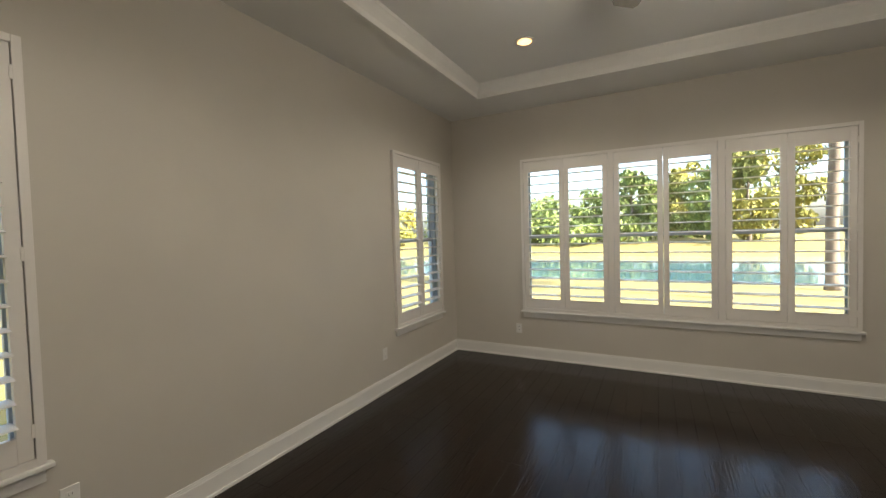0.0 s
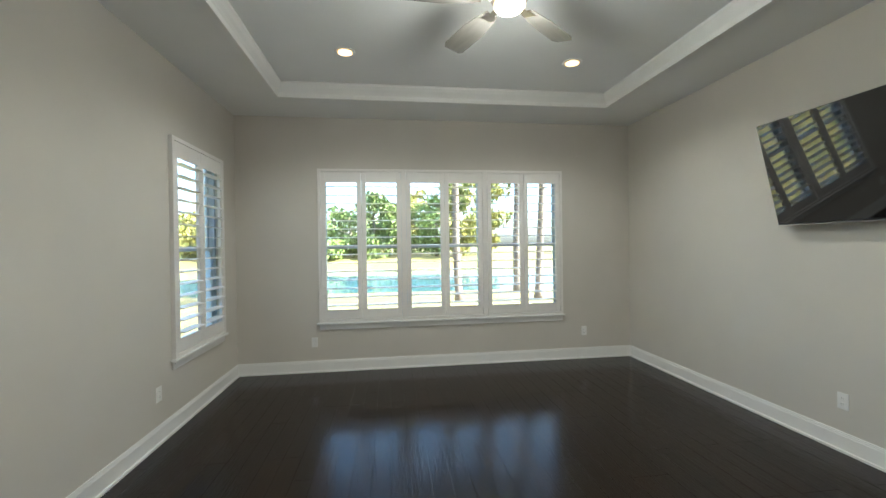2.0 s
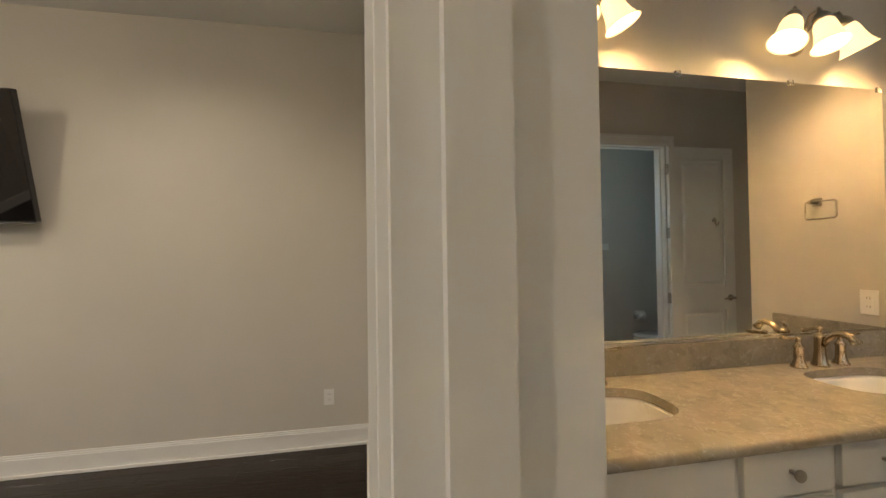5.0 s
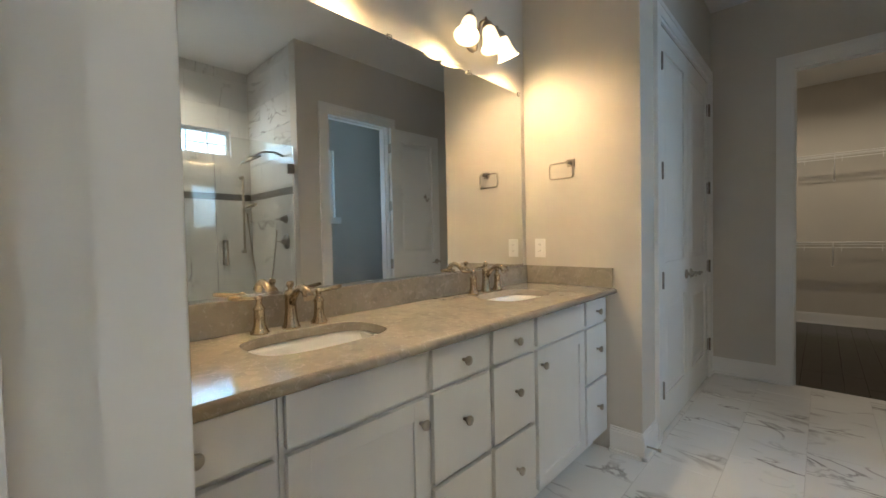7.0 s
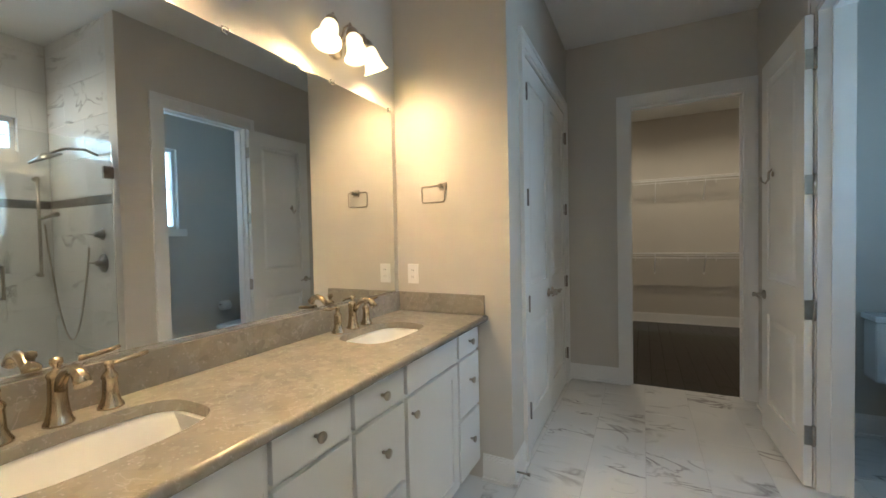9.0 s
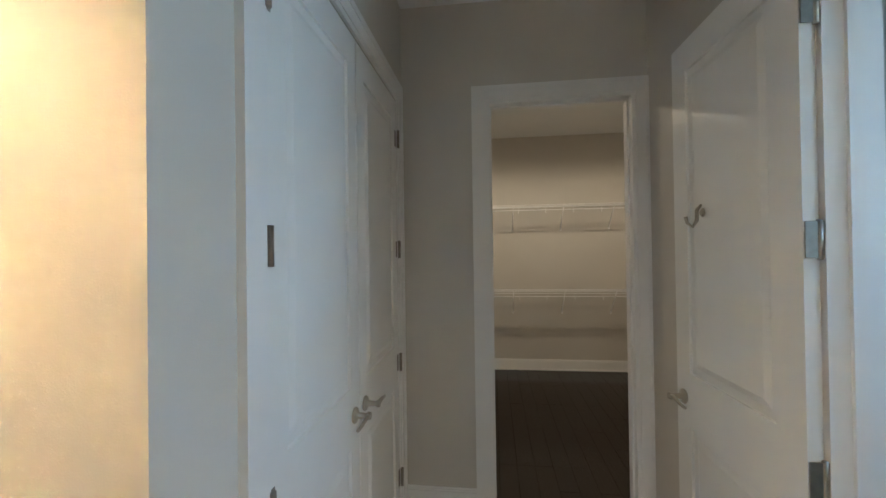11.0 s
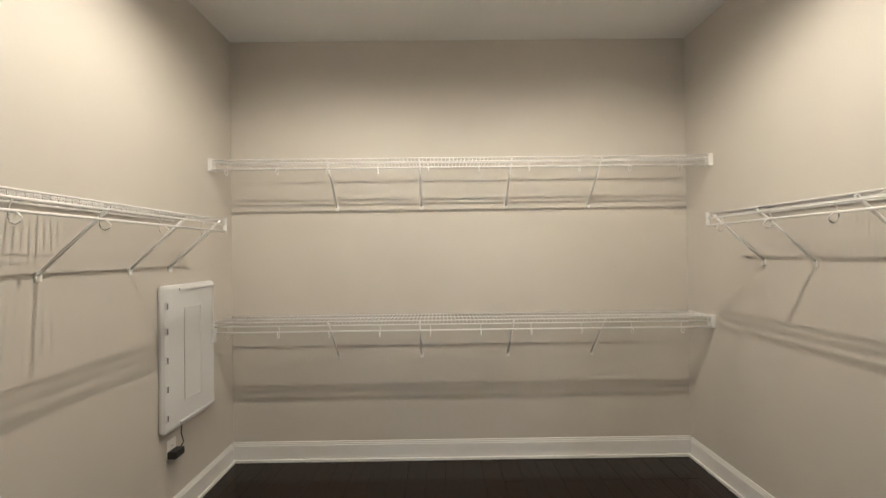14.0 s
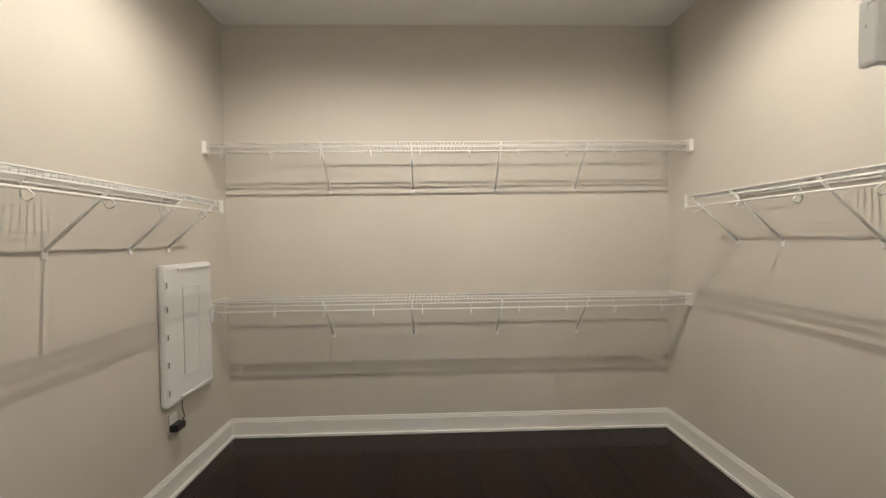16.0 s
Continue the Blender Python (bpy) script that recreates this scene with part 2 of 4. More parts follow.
# ---- mesh helpers ----
def box(bm, x0, x1, y0, y1, z0, z1, bevel=0.0):
    m = Matrix.Translation(((x0 + x1) / 2, (y0 + y1) / 2, (z0 + z1) / 2)) @ Matrix.Diagonal((abs(x1 - x0), abs(y1 - y0), abs(z1 - z0), 1))
    vs = bmesh.ops.create_cube(bm, size=1, matrix=m)["verts"]
    if bevel:
        es = list({e for v in vs for e in v.link_edges})
        bmesh.ops.bevel(bm, geom=es, offset=bevel, segments=2, affect="EDGES", profile=0.6)
    return bm


def lathe(bm, profile, at=(0, 0, 0), axis="z", steps=24, m=None):
    """Turns (radius, height) pairs about an axis."""
    rot = {"z": Matrix(), "x": pose(0, 0, 0, 0, 90, 0), "y": pose(0, 0, 0, -90, 0, 0)}[axis]
    m = m or Matrix.Translation(at) @ rot
    rings = []
    for r, h in profile:
        rings.append([bm.verts.new(m @ Vector((max(r, 1e-4) * math.cos(a * math.tau / steps), max(r, 1e-4) * math.sin(a * math.tau / steps), h))) for a in range(steps)])
    for a, b in zip(rings, rings[1:]):
        for i in range(steps):
            j = (i + 1) % steps
            bm.faces.new((a[i], a[j], b[j], b[i])).smooth = True
    bm.faces.new(list(reversed(rings[0])))
    bm.faces.new(rings[-1])
    return bm


def tube(bm, points, r, steps=8):
    """A round bar along a run of points."""
    pts = [Vector(p) for p in points]
    rings = []
    ref = Vector((0.13, 0.31, 0.94)).normalized()
    for i, p in enumerate(pts):
        d = (pts[min(i + 1, len(pts) - 1)] - pts[max(i - 1, 0)]).normalized()
        u = d.cross(ref).normalized()
        v = d.cross(u)
        rr = r[i] if isinstance(r, (list, tuple)) else r
        rings.append([bm.verts.new(p + rr * (u * math.cos(k * math.tau / steps) + v * math.sin(k * math.tau / steps))) for k in range(steps)])
    for a, b in zip(rings, rings[1:]):
        for i in range(steps):
            j = (i + 1) % steps
            bm.faces.new((a[i], a[j], b[j], b[i])).smooth = True
    bm.faces.new(list(reversed(rings[0])))
    bm.faces.new(rings[-1])
    return bm


def solid(name, bm, mat):
    bmesh.ops.recalc_face_normals(bm, faces=bm.faces)
    me = bpy.data.meshes.new(name)
    bm.to_mesh(me)
    bm.free()
    me.materials.append(mat)
    return new(name, me)


def part(name, bm, mat, parent, label="", m=None):
    ob = solid(name, bm, mat)
    ob.parent = parent
    if m:
        ob.matrix_local = m
    if label:
        ob["label"] = label
    return ob


def thing(name, label, category, m=None, group=""):
    ob = new(name)
    if m:
        ob.matrix_world = m
    return tagged(ob, label, category, group)


def B(*a, bevel=0.0):
    return box(bmesh.new(), *a, bevel=bevel)


def structure(name, bm, mat, label=""):
    return tagged(solid(name, bm, mat), label or name.replace("_", " "), name.split("_")[0], kind="structure")


def wall(name, axis, c0, c1, a0, a1, z0, z1, holes=(), mat=None, label="greige painted plaster wall"):
    """A wall of thickness c0..c1 across, running a0..a1; holes are (a0, a1, z0, z1)."""
    bm = bmesh.new()
    av = sorted({a0, a1, *[h[0] for h in holes], *[h[1] for h in holes]})
    for p, q in zip(av, av[1:]):
        cuts = sorted((h[2], h[3]) for h in holes if h[0] <= p + 1e-6 and h[1] >= q - 1e-6)
        z = z0
        for lo, hi in cuts + [(z1, z1)]:
            if lo - z > 1e-4:
                box(bm, c0, c1, p, q, z, lo) if axis == "x" else box(bm, p, q, c0, c1, z, lo)
            z = hi
    bmesh.ops.remove_doubles(bm, verts=bm.verts, dist=1e-5)
    return structure(name, bm, mat or M_WALL, label)


# ---- plan ----
XL, XR, YB, YB2 = -4.935, 0.0, -5.545, -5.632     # bedroom sides, back wall and its bath face
XW, YS, YC = -3.80, -7.85, -9.685                  # wet-room wall, vanity end wall, closet wall
XV = -2.368                                          # linen wall
CX0, CX1, CY1 = -5.107, -1.786, -12.645              # closet
YC2 = YC - 0.12
W3 = [(-3.985, -2.985), (-2.97, -1.97), (-1.955, -0.955)]
WZ0, WZ1 = 0.63, 2.40
LWIN = [(-1.41, -0.41), (-5.13, -4.15)]
DOOR_B = (-3.63, -2.868)
DOOR_C = (-3.708, -2.903)
DOOR_W = (-8.45, -7.72)
DH = 2.43

wall("wall_north", "y", 0, 0.16, XL - 0.16, 0.16, -0.05, H, [(a, b, WZ0, WZ1) for a, b in W3])
wall("wall_west", "x", XL - 0.16, XL, YC, 0, -0.05, H + 0.3,
     [(a, b, WZ0, WZ1) for a, b in LWIN] + [(-7.22, -6.42, 2.12, 2.39), (-8.48, -7.75, 1.5, 2.37)])
wall("wall_east", "x", 0, 0.14, YB2, 0, -0.05, H)
wall("wall_south", "y", YB2, YB, XL, 0.14, -0.05, H + 0.3, [(DOOR_B[0] - 0.018, DOOR_B[1] + 0.018, -0.05, DH + 0.018)])
wall("wall_vanity", "x", XM, XM + 0.12, YS - 0.12, YB2, -0.05, H)
wall("wall_vanity_end", "y", YS - 0.12, YS, XV, XM, -0.05, H)
wall("wall_linen", "x", XV, XV + 0.12, YC, YS - 0.12, -0.05, H, [(-9.52, -8.18, -0.05, DH)])
wall("wall_linen_back", "x", XV + 0.62, XV + 0.72, YC, YS - 0.12, -0.05, H)
wall("wall_closet_front", "y", YC2, YC, CX0 - 0.1, CX1 + 0.1, -0.05, H, [(DOOR_C[0] - 0.018, DOOR_C[1] + 0.018, -0.05, DH + 0.018)])
wall("wall_wet_room", "x", XW - 0.12, XW, YC, -7.40, -0.05, H, [(DOOR_W[0] - 0.018, DOOR_W[1] + 0.018, -0.05, DH + 0.018)])
wall("wall_shower_south", "y", -7.53, -7.42, XL, XW - 0.12, -0.05, H)
wall("wall_wc_south", "y", -9.42, -9.30, XL, XW - 0.12, -0.05, H)
wall("wall_closet_back", "y", CY1 - 0.12, CY1, CX0 - 0.12, CX1 + 0.12, -0.05, H)
wall("wall_closet_west", "x", CX0 - 0.12, CX0, CY1, YC2, -0.05, H)
wall("wall_closet_east", "x", CX1, CX1 + 0.12, CY1, YC2, -0.05, H)

# ceilings: bedroom with a shallow tray, then the rest
TX0, TX1, TY0, TY1 = -4.28, -0.686, -4.92, -0.675
bm = bmesh.new()
box(bm, XL, TX0, YB, 0, H, H + 0.1)
box(bm, TX1, 0, YB, 0, H, H + 0.1)
box(bm, TX0, TX1, TY1, 0, H, H + 0.1)
box(bm, TX0, TX1, YB, TY0, H, H + 0.1)
structure("ceiling", bm, M_CEIL, "white painted ceiling border around a tray")
structure("ceiling_tray", B(TX0 - 0.1, TX1 + 0.1, TY0 - 0.1, TY1 + 0.1, TRAY, TRAY + 0.08), M_CEIL, "flat white raised tray ceiling")
structure("ceiling_bath", B(XL, XM, YC, YB2, H, H + 0.1), M_CEIL, "white painted bathroom ceiling")
structure("ceiling_closet", B(CX0, CX1, CY1, YC2, H, H + 0.1), M_CEIL, "white painted closet ceiling")
# unseen slab, added to keep sun and sky out from above
structure("roof", B(-5.6, 0.6, -13.3, 0.5, 3.42, 3.6), M_HOUSE, "plain flat unseen roof slab that blocks sun and sky above the rooms")


def crown(name, x0, x1, y0, y1):
    """Stepped crown moulding round the inside of the tray."""
    bm = bmesh.new()
    prof = [(0.0, -0.022), (0.028, -0.022), (0.028, 0.012), (0.02, 0.016), (0.022, 0.03), (0.034, 0.05), (0.052, 0.075), (0.064, 0.1), (0.068, 0.104), (0.068, TRAY - H), (0.0, TRAY - H)]
    cs = [(x0, y0, 1, 1), (x1, y0, -1, 1), (x1, y1, -1, -1), (x0, y1, 1, -1)]
    rings = [[bm.verts.new((x + sx * (d - 0.004), y + sy * (d - 0.004), H + h)) for d, h in prof] for x, y, sx, sy in cs]
    for i in range(4):
        a, b = rings[i], rings[(i + 1) % 4]
        for k in range(len(prof)):
            j = (k + 1) % len(prof)
            bm.faces.new((a[k], b[k], b[j], a[j]))
    return structure(name, bm, M_TRIM, "white crown moulding round the tray ceiling")


crown("trim_crown", TX0, TX1, TY0, TY1)


# ---- baseboards and casings ----
def baseboard(runs, label="tall white painted baseboard"):
    """Each run: axis, face coordinate, side the room is on, start, end."""
    for axis, c, s, a, b in runs:
        bm = bmesh.new()
        for d, z0, z1 in ((0.015, 0.002, 0.118), (0.011, 0.118, 0.130), (0.007, 0.130, 0.142), (0.028, 0.002, 0.02)):
            lo, hi = sorted((c, c + s * d))
            box(bm, lo, hi, a, b, z0, z1) if axis == "x" else box(bm, a, b, lo, hi, z0, z1)
        structure("baseboard", bm, M_TRIM, label)


baseboard([("y", 0, -1, XL, 0), ("x", 0, -1, YB, -0.028), ("x", XL, 1, YB, -0.028), ("y", YB, 1, XL + .028, DOOR_B[0] - 0.09), ("y", YB, 1, DOOR_B[1] + 0.09, -0.028),
           ("y", YS, 1, XV, -2.2), ("x", XV, -1, -8.075, YS + 0.015), ("y", YC, 1, DOOR_C[1] + 0.105, XV), ("x", XV, -1, YC + .028, -9.625),
           ("x", XW, 1, -7.63, -7.40), ("x", XW, 1, YC + .1, -8.56),
           ("y", CY1, 1, CX0, CX1), ("x", CX0, 1, CY1 + .028, YC2), ("x", CX1, -1, CY1 + .028, YC2), ("y", YC2, -1, CX0 + .028, DOOR_C[0] - 0.09), ("y", YC2, -1, DOOR_C[1] + 0.09, CX1 - .028),
           ("x", XL, 1, -9.30, -7.53), ("y", -9.30, 1, XL + .028, XW - 0.12)])


def casing(axis, c, s, a, b, top, name="trim_casing", w=0.105):
    """Moulded casing round a doorway on one wall face: c the face, s its room side."""
    bm = bmesh.new()

    def board(u0, u1, z0, z1, d0, d1):
        lo, hi = sorted((c + s * d0, c + s * d1))
        box(bm, lo, hi, u0, u1, z0, z1) if axis == "x" else box(bm, u0, u1, lo, hi, z0, z1)

    for d0, d1, o0, o1 in ((0, 0.012, 0.0, w), (0.012, 0.018, 0.022, w), (0.018, 0.023, w - 0.028, w)):
        board(a - o1, a - o0, 0, top + o1, d0, d1)
        board(b + o0, b + o1, 0, top + o1, d0, d1)
        board(a - o0, b + o0, top + o0, top + o1, d0, d1)
    return structure(name, bm, M_TRIM, "white moulded door casing")


def jamb(axis, c0, c1, a, b, top, stop, name="trim_jamb"):
    """Door lining through a wall from c0 to c1, with a stop strip."""
    bm = bmesh.new()

    def board(u0, u1, z0, z1, p, q):
        box(bm, p, q, u0, u1, z0, z1) if axis == "x" else box(bm, u0, u1, p, q, z0, z1)

    t = 0.018
    board(a, a + t, 0, top, c0, c1)
    board(b - t, b, 0, top, c0, c1)
    board(a + t, b - t, top - t, top, c0, c1)
    board(a + t, a + t + 0.011, 0, top - t, stop, stop + 0.034)
    board(b - t - 0.011, b - t, 0, top - t, stop, stop + 0.034)
    board(a + t + 0.011, b - t - 0.011, top - t - 0.011, top - t, stop, stop + 0.034)
    return structure(name, bm, M_TRIM, "white door jamb with stop")


casing("y", YB, 1, *DOOR_B, DH, w=0.086)
casing("y", YB2, -1, *DOOR_B, DH, w=0.086)
jamb("y", YB2, YB, DOOR_B[0] - 0.018, DOOR_B[1] + 0.018, DH + 0.018, -5.592)
casing("y", YC, 1, *DOOR_C, DH)
casing("y", YC2, -1, *DOOR_C, DH)
jamb("y", YC2, YC, DOOR_C[0] - 0.018, DOOR_C[1] + 0.018, DH + 0.018, YC2 + 0.045)
casing("x", XW, 1, *DOOR_W, DH)
casing("x", XW - 0.12, -1, *DOOR_W, DH)
jamb("x", XW - 0.12, XW, DOOR_W[0] - 0.018, DOOR_W[1] + 0.018, DH + 0.018, XW - 0.075)
casing("x", XV, -1, -9.52, -8.18, DH)


# ---- doors ----
def lever(parent, x, y, z, s, flip=1):
    """A lever handle; s is the face side, flip the way the lever points."""
    bm = bmesh.new()
    lathe(bm, [(0.030, 0), (0.032, 0.006), (0.026, 0.012), (0.012, 0.016), (0.011, 0.05), (0.016, 0.055), (0.014, 0.066)],
          m=pose(x, y, z) @ pose(0, 0, 0, -90 * s, 0, 0), steps=18)
    pts = [(x + flip * d, y + s * (0.058 + o), z + h) for d, o, h in ((0, 0, 0), (0.03, 0.002, 0.004), (0.06, 0.002, 0.003), (0.09, 0, -0.004), (0.118, -0.004, -0.008))]
    tube(bm, pts, [0.010, 0.009, 0.008, 0.007, 0.006], 10)
    return part("handle", bm, M_NICKEL, parent, "brushed nickel lever handle")


def door_leaf(name, label, w, h, m, handle_x, hinge=True, handle_flip=-1, lockside=True, butt=False):
    """Two-panel moulded door hinged at its local origin, its width along x."""
    ob = thing(name, label, "door", m)
    t = 0.035
    st, top, lock0, lock1, bot = 0.115, h - 0.125, 0.80, 1.03, 0.22
    if w < 0.7:
        st = 0.095
    bm = bmesh.new()
    box(bm, 0.002, st, -t, 0, 0.012, h)
    box(bm, w - st, w - 0.002, -t, 0, 0.012, h)
    for z0, z1 in ((0.012, bot), (lock0, lock1), (top, h)):
        box(bm, st, w - st, -t, 0, z0, z1)
    part("frame", bm, M_DOOR, ob)
    for z0, z1 in ((bot, lock0), (lock1, top)):
        bm = bmesh.new()
        box(bm, st, w - st, -t + 0.011, -0.011, z0, z1)
        for y, s in ((-t + 0.011, -1), (-0.011, 1)):
            a = [bm.verts.new((x, y, z)) for x, z in ((st + 0.03, z0 + 0.03), (w - st - 0.03, z0 + 0.03), (w - st - 0.03, z1 - 0.03), (st + 0.03, z1 - 0.03))]
            b = [bm.verts.new((x, y + s * 0.009, z)) for x, z in ((st + 0.055, z0 + 0.055), (w - st - 0.055, z0 + 0.055), (w - st - 0.055, z1 - 0.055), (st + 0.055, z1 - 0.055))]
            for i in range(4):
                j = (i + 1) % 4
                bm.faces.new((a[i], a[j], b[j], b[i]))
            bm.faces.new(b)
        part("panel", bm, M_DOOR, ob)
    lever(ob, handle_x, 0, 0.92, 1, handle_flip)
    if lockside:
        lever(ob, handle_x, -t, 0.92, -1, handle_flip)
    if hinge:
        for z in (0.28, 0.93, 1.57, 2.2):
            bm = bmesh.new()
            if butt:
                # leaf let into the door's edge, and its twin on the jamb beyond the pin
                box(bm, -0.0035, 0.001, -0.034, -0.002, z - 0.05, z + 0.05, 0.001)
                box(bm, -0.0035, 0.001, -0.083, -0.046, z - 0.05, z + 0.05, 0.001)
                lathe(bm, [(0.0075, -0.054), (0.0075, 0.054)], (0.0, -0.04, z), steps=12)
                part("hinge", bm, M_NICKEL, ob, "nickel butt hinge opened flat")
                continue
            box(bm, -0.030, -0.003, -0.001, 0.0025, z - 0.045, z + 0.045, 0.001)
            box(bm, 0.003, 0.030, -0.001, 0.0025, z - 0.045, z + 0.045, 0.001)
            lathe(bm, [(0.008, -0.05), (0.008, 0.05)], (0, 0.014, z), steps=12)
            part("hinge", bm, M_DARKMETAL, ob, "dark nickel butt hinge")
    return ob


door_leaf("door_bedroom", "white two-panel door standing open into the bathroom", 0.74, DH - 0.01, pose(DOOR_B[0] + 0.02, YB2 - 0.03, 0, 0, 0, -91), 0.675)
door_leaf("door_toilet", "white two-panel door opened flat against the wall", 0.725, DH - 0.01, pose(XW + 0.062, DOOR_W[0] - 0.006, 0, 0, 0, -88.5), 0.66, butt=True)
closet_door = door_leaf("door_closet", "white two-panel door swung open inside the closet", 0.77, DH - 0.01, pose(DOOR_C[1] + 0.01, YC2 - 0.03, 0, 0, 0, -6), 0.70, hinge=False)
for z in (0.28, 0.93, 1.57, 2.2):
    hp = solid("hinge", B(DOOR_C[1] - 0.004, DOOR_C[1] + 0.001, YC2 - 0.028, YC2 + 0.04, z - 0.048, z + 0.048, bevel=0.0015), M_DARKMETAL)
    hp.parent = closet_door
    hp.matrix_parent_inverse = closet_door.matrix_world.inverted()
    hp["label"] = "dark nickel butt hinge"
door_leaf("door_linen", "white two-panel linen closet door, closed", 0.665, DH - 0.012, pose(XV - 0.002, -8.182, 0, 0, 0, -90) @ Matrix.Diagonal((1, -1, 1, 1)), 0.605)
door_leaf("door_linen", "white two-panel linen closet door, closed", 0.665, DH - 0.012, pose(XV - 0.002, -9.518, 0, 0, 0, 90), 0.605)
hook = thing("robe_hook", "brushed nickel robe hook on the toilet room door", "hook")
bm = bmesh.new()
lathe(bm, [(0.012, 0), (0.018, 0.004), (0.01, 0.01)], (XW + 0.075, -8.94, 1.69), "x", 14)
tube(bm, [(XW + 0.083, -8.94, 1.72), (XW + 0.100, -8.94, 1.70), (XW + 0.100, -8.94, 1.66), (XW + 0.115, -8.94, 1.635), (XW + 0.135, -8.94, 1.65), (XW + 0.140, -8.94, 1.675)], [0.005, 0.007, 0.007, 0.006, 0.006, 0.007], 10)
part("hook", bm, M_NICKEL, hook)


# ---- windows with plantation shutters ----
def window(name, m, w, z0, z1, label):
    """A double-hung window with two louvred shutter panels; local x along the wall, room towards -y."""
    ob = thing(name, label, "window", m)
    ob["kind"] = "structure"
    zm = (z0 + z1) / 2 - 0.02
    bm = bmesh.new()
    for a, b, c, d in ((0, 0.03, z0, z1), (w - 0.03, w, z0, z1), (0.03, w - 0.03, z0, z0 + 0.03), (0.03, w - 0.03, z1 - 0.03, z1)):
        box(bm, a, b, 0.055, 0.15, c, d)
    part("window_frame", bm, M_VINYL, ob, "pale vinyl window frame")
    for lo, hi, y in ((z0 + 0.03, zm + 0.02, 0.075), (zm - 0.02, z1 - 0.03, 0.105)):
        bm = bmesh.new()
        for a, b, c, d in ((0.03, 0.07, lo, hi), (w - 0.07, w - 0.03, lo, hi), (0.07, w - 0.07, lo, lo + 0.045), (0.07, w - 0.07, hi - 0.04, hi)):
            box(bm, a, b, y, y + 0.028, c, d)
        part("sash", bm, M_VINYL, ob)
        g = part("pane", B(0.068, w - 0.068, y + 0.012, y + 0.016, lo + 0.04, hi - 0.035), M_GLASS, ob, "clear glass pane")
        g.visible_shadow = False
    # shutter frame on the wall face
    bm = bmesh.new()
    f = 0.034
    for a, b, c, d in ((-0.012, f - 0.012, z0 - 0.035, z1 + 0.035), (w - f + 0.012, w + 0.012, z0 - 0.035, z1 + 0.035), (f - 0.012, w - f + 0.012, z0 - 0.035, z0 - 0.001), (f - 0.012, w - f + 0.012, z1 + 0.001, z1 + 0.035)):
        box(bm, a, b, -0.034, 0.0, c, d, 0.003)
    part("shutter_frame", bm, M_SHUT, ob)
    x0, x1 = f - 0.010, w - f + 0.010
    pw = (x1 - x0) / 2
    for k in range(2):
        a, b = x0 + k * pw + 0.002, x0 + (k + 1) * pw - 0.002
        sh = new("shutter_panel")
        sh.parent = ob
        st, tr, br = 0.052, 0.125, 0.11
        zz0, zz1 = z0 + 0.002, z1 - 0.002
        bm = bmesh.new()
        box(bm, a, a + st, -0.029, 0.0, zz0, zz1, 0.003)
        box(bm, b - st, b, -0.029, 0.0, zz0, zz1, 0.003)
        box(bm, a + st, b - st, -0.028, -0.001, zz0, zz0 + br, 0.002)
        box(bm, a + st, b - st, -0.028, -0.001, zz1 - tr, zz1, 0.002)
        me = solid("stile_frame", bm, M_SHUT)
        me.parent = sh
        n = 15
        lo, hi = zz0 + br, zz1 - tr
        pitch = (hi - lo) / n
        bm = bmesh.new()
        pr = [(-0.054, 0), (-0.045, 0.0042), (-0.02, 0.0058), (0.02, 0.0058), (0.045, 0.0042), (0.054, 0), (0.045, -0.0042), (0.02, -0.0058), (-0.02, -0.0058), (-0.045, -0.0042)]
        tilt = radians(3)
        e0 = [bm.verts.new((a + st + 0.001, -0.014 + p * math.cos(tilt) - q * math.sin(tilt), p * math.sin(tilt) + q)) for p, q in pr]
        e1 = [bm.verts.new((b - st - 0.001, v.co.y, v.co.z)) for v in e0]
        for i in range(len(pr)):
            j = (i + 1) % len(pr)
            bm.faces.new((e0[i], e0[j], e1[j], e1[i]))
        bm.faces.new(e0)
        bm.faces.new(list(reversed(e1)))
        first = solid("louver", bm, M_SHUT)
        first.parent = sh
        first.location.z = lo + pitch * 0.5
        for i in range(1, n):
            lv = new("louver", first.data)
            lv.parent = sh
            lv.location.z = lo + pitch * (i + 0.5)
        for z in (zz0 + 0.12, (zz0 + zz1) / 2, zz1 - 0.12):
            hx = a if k == 0 else b
            part("hinge", B(hx - 0.006, hx + 0.006, -0.033, -0.029, z - 0.03, z + 0.03), M_SHUT, sh)
    return ob


def sill(name, m, w, z):
    bm = bmesh.new()
    box(bm, -0.035, w + 0.035, -0.048, 0.0, z - 0.022, z, 0.005)
    box(bm, -0.01, w + 0.01, -0.018, 0.0, z - 0.085, z - 0.022, 0.002)
    o = structure(name, bm, M_TRIM, "white window stool and apron")
    o.matrix_world = m


for a, b in W3:
    window("window_north", pose(a, 0, 0), b - a, WZ0, WZ1, "double-hung window with white open louvred shutters")
sill("trim_sill", pose(W3[0][0], 0, 0), W3[2][1] - W3[0][0], WZ0 - 0.036)
for a, b in LWIN:
    window("window_west", pose(XL, a, 0, 0, 0, 90), b - a, WZ0, WZ1, "double-hung window with white open louvred shutters")
    sill("trim_sill", pose(XL, a, 0, 0, 0, 90), b - a, WZ0 - 0.036)


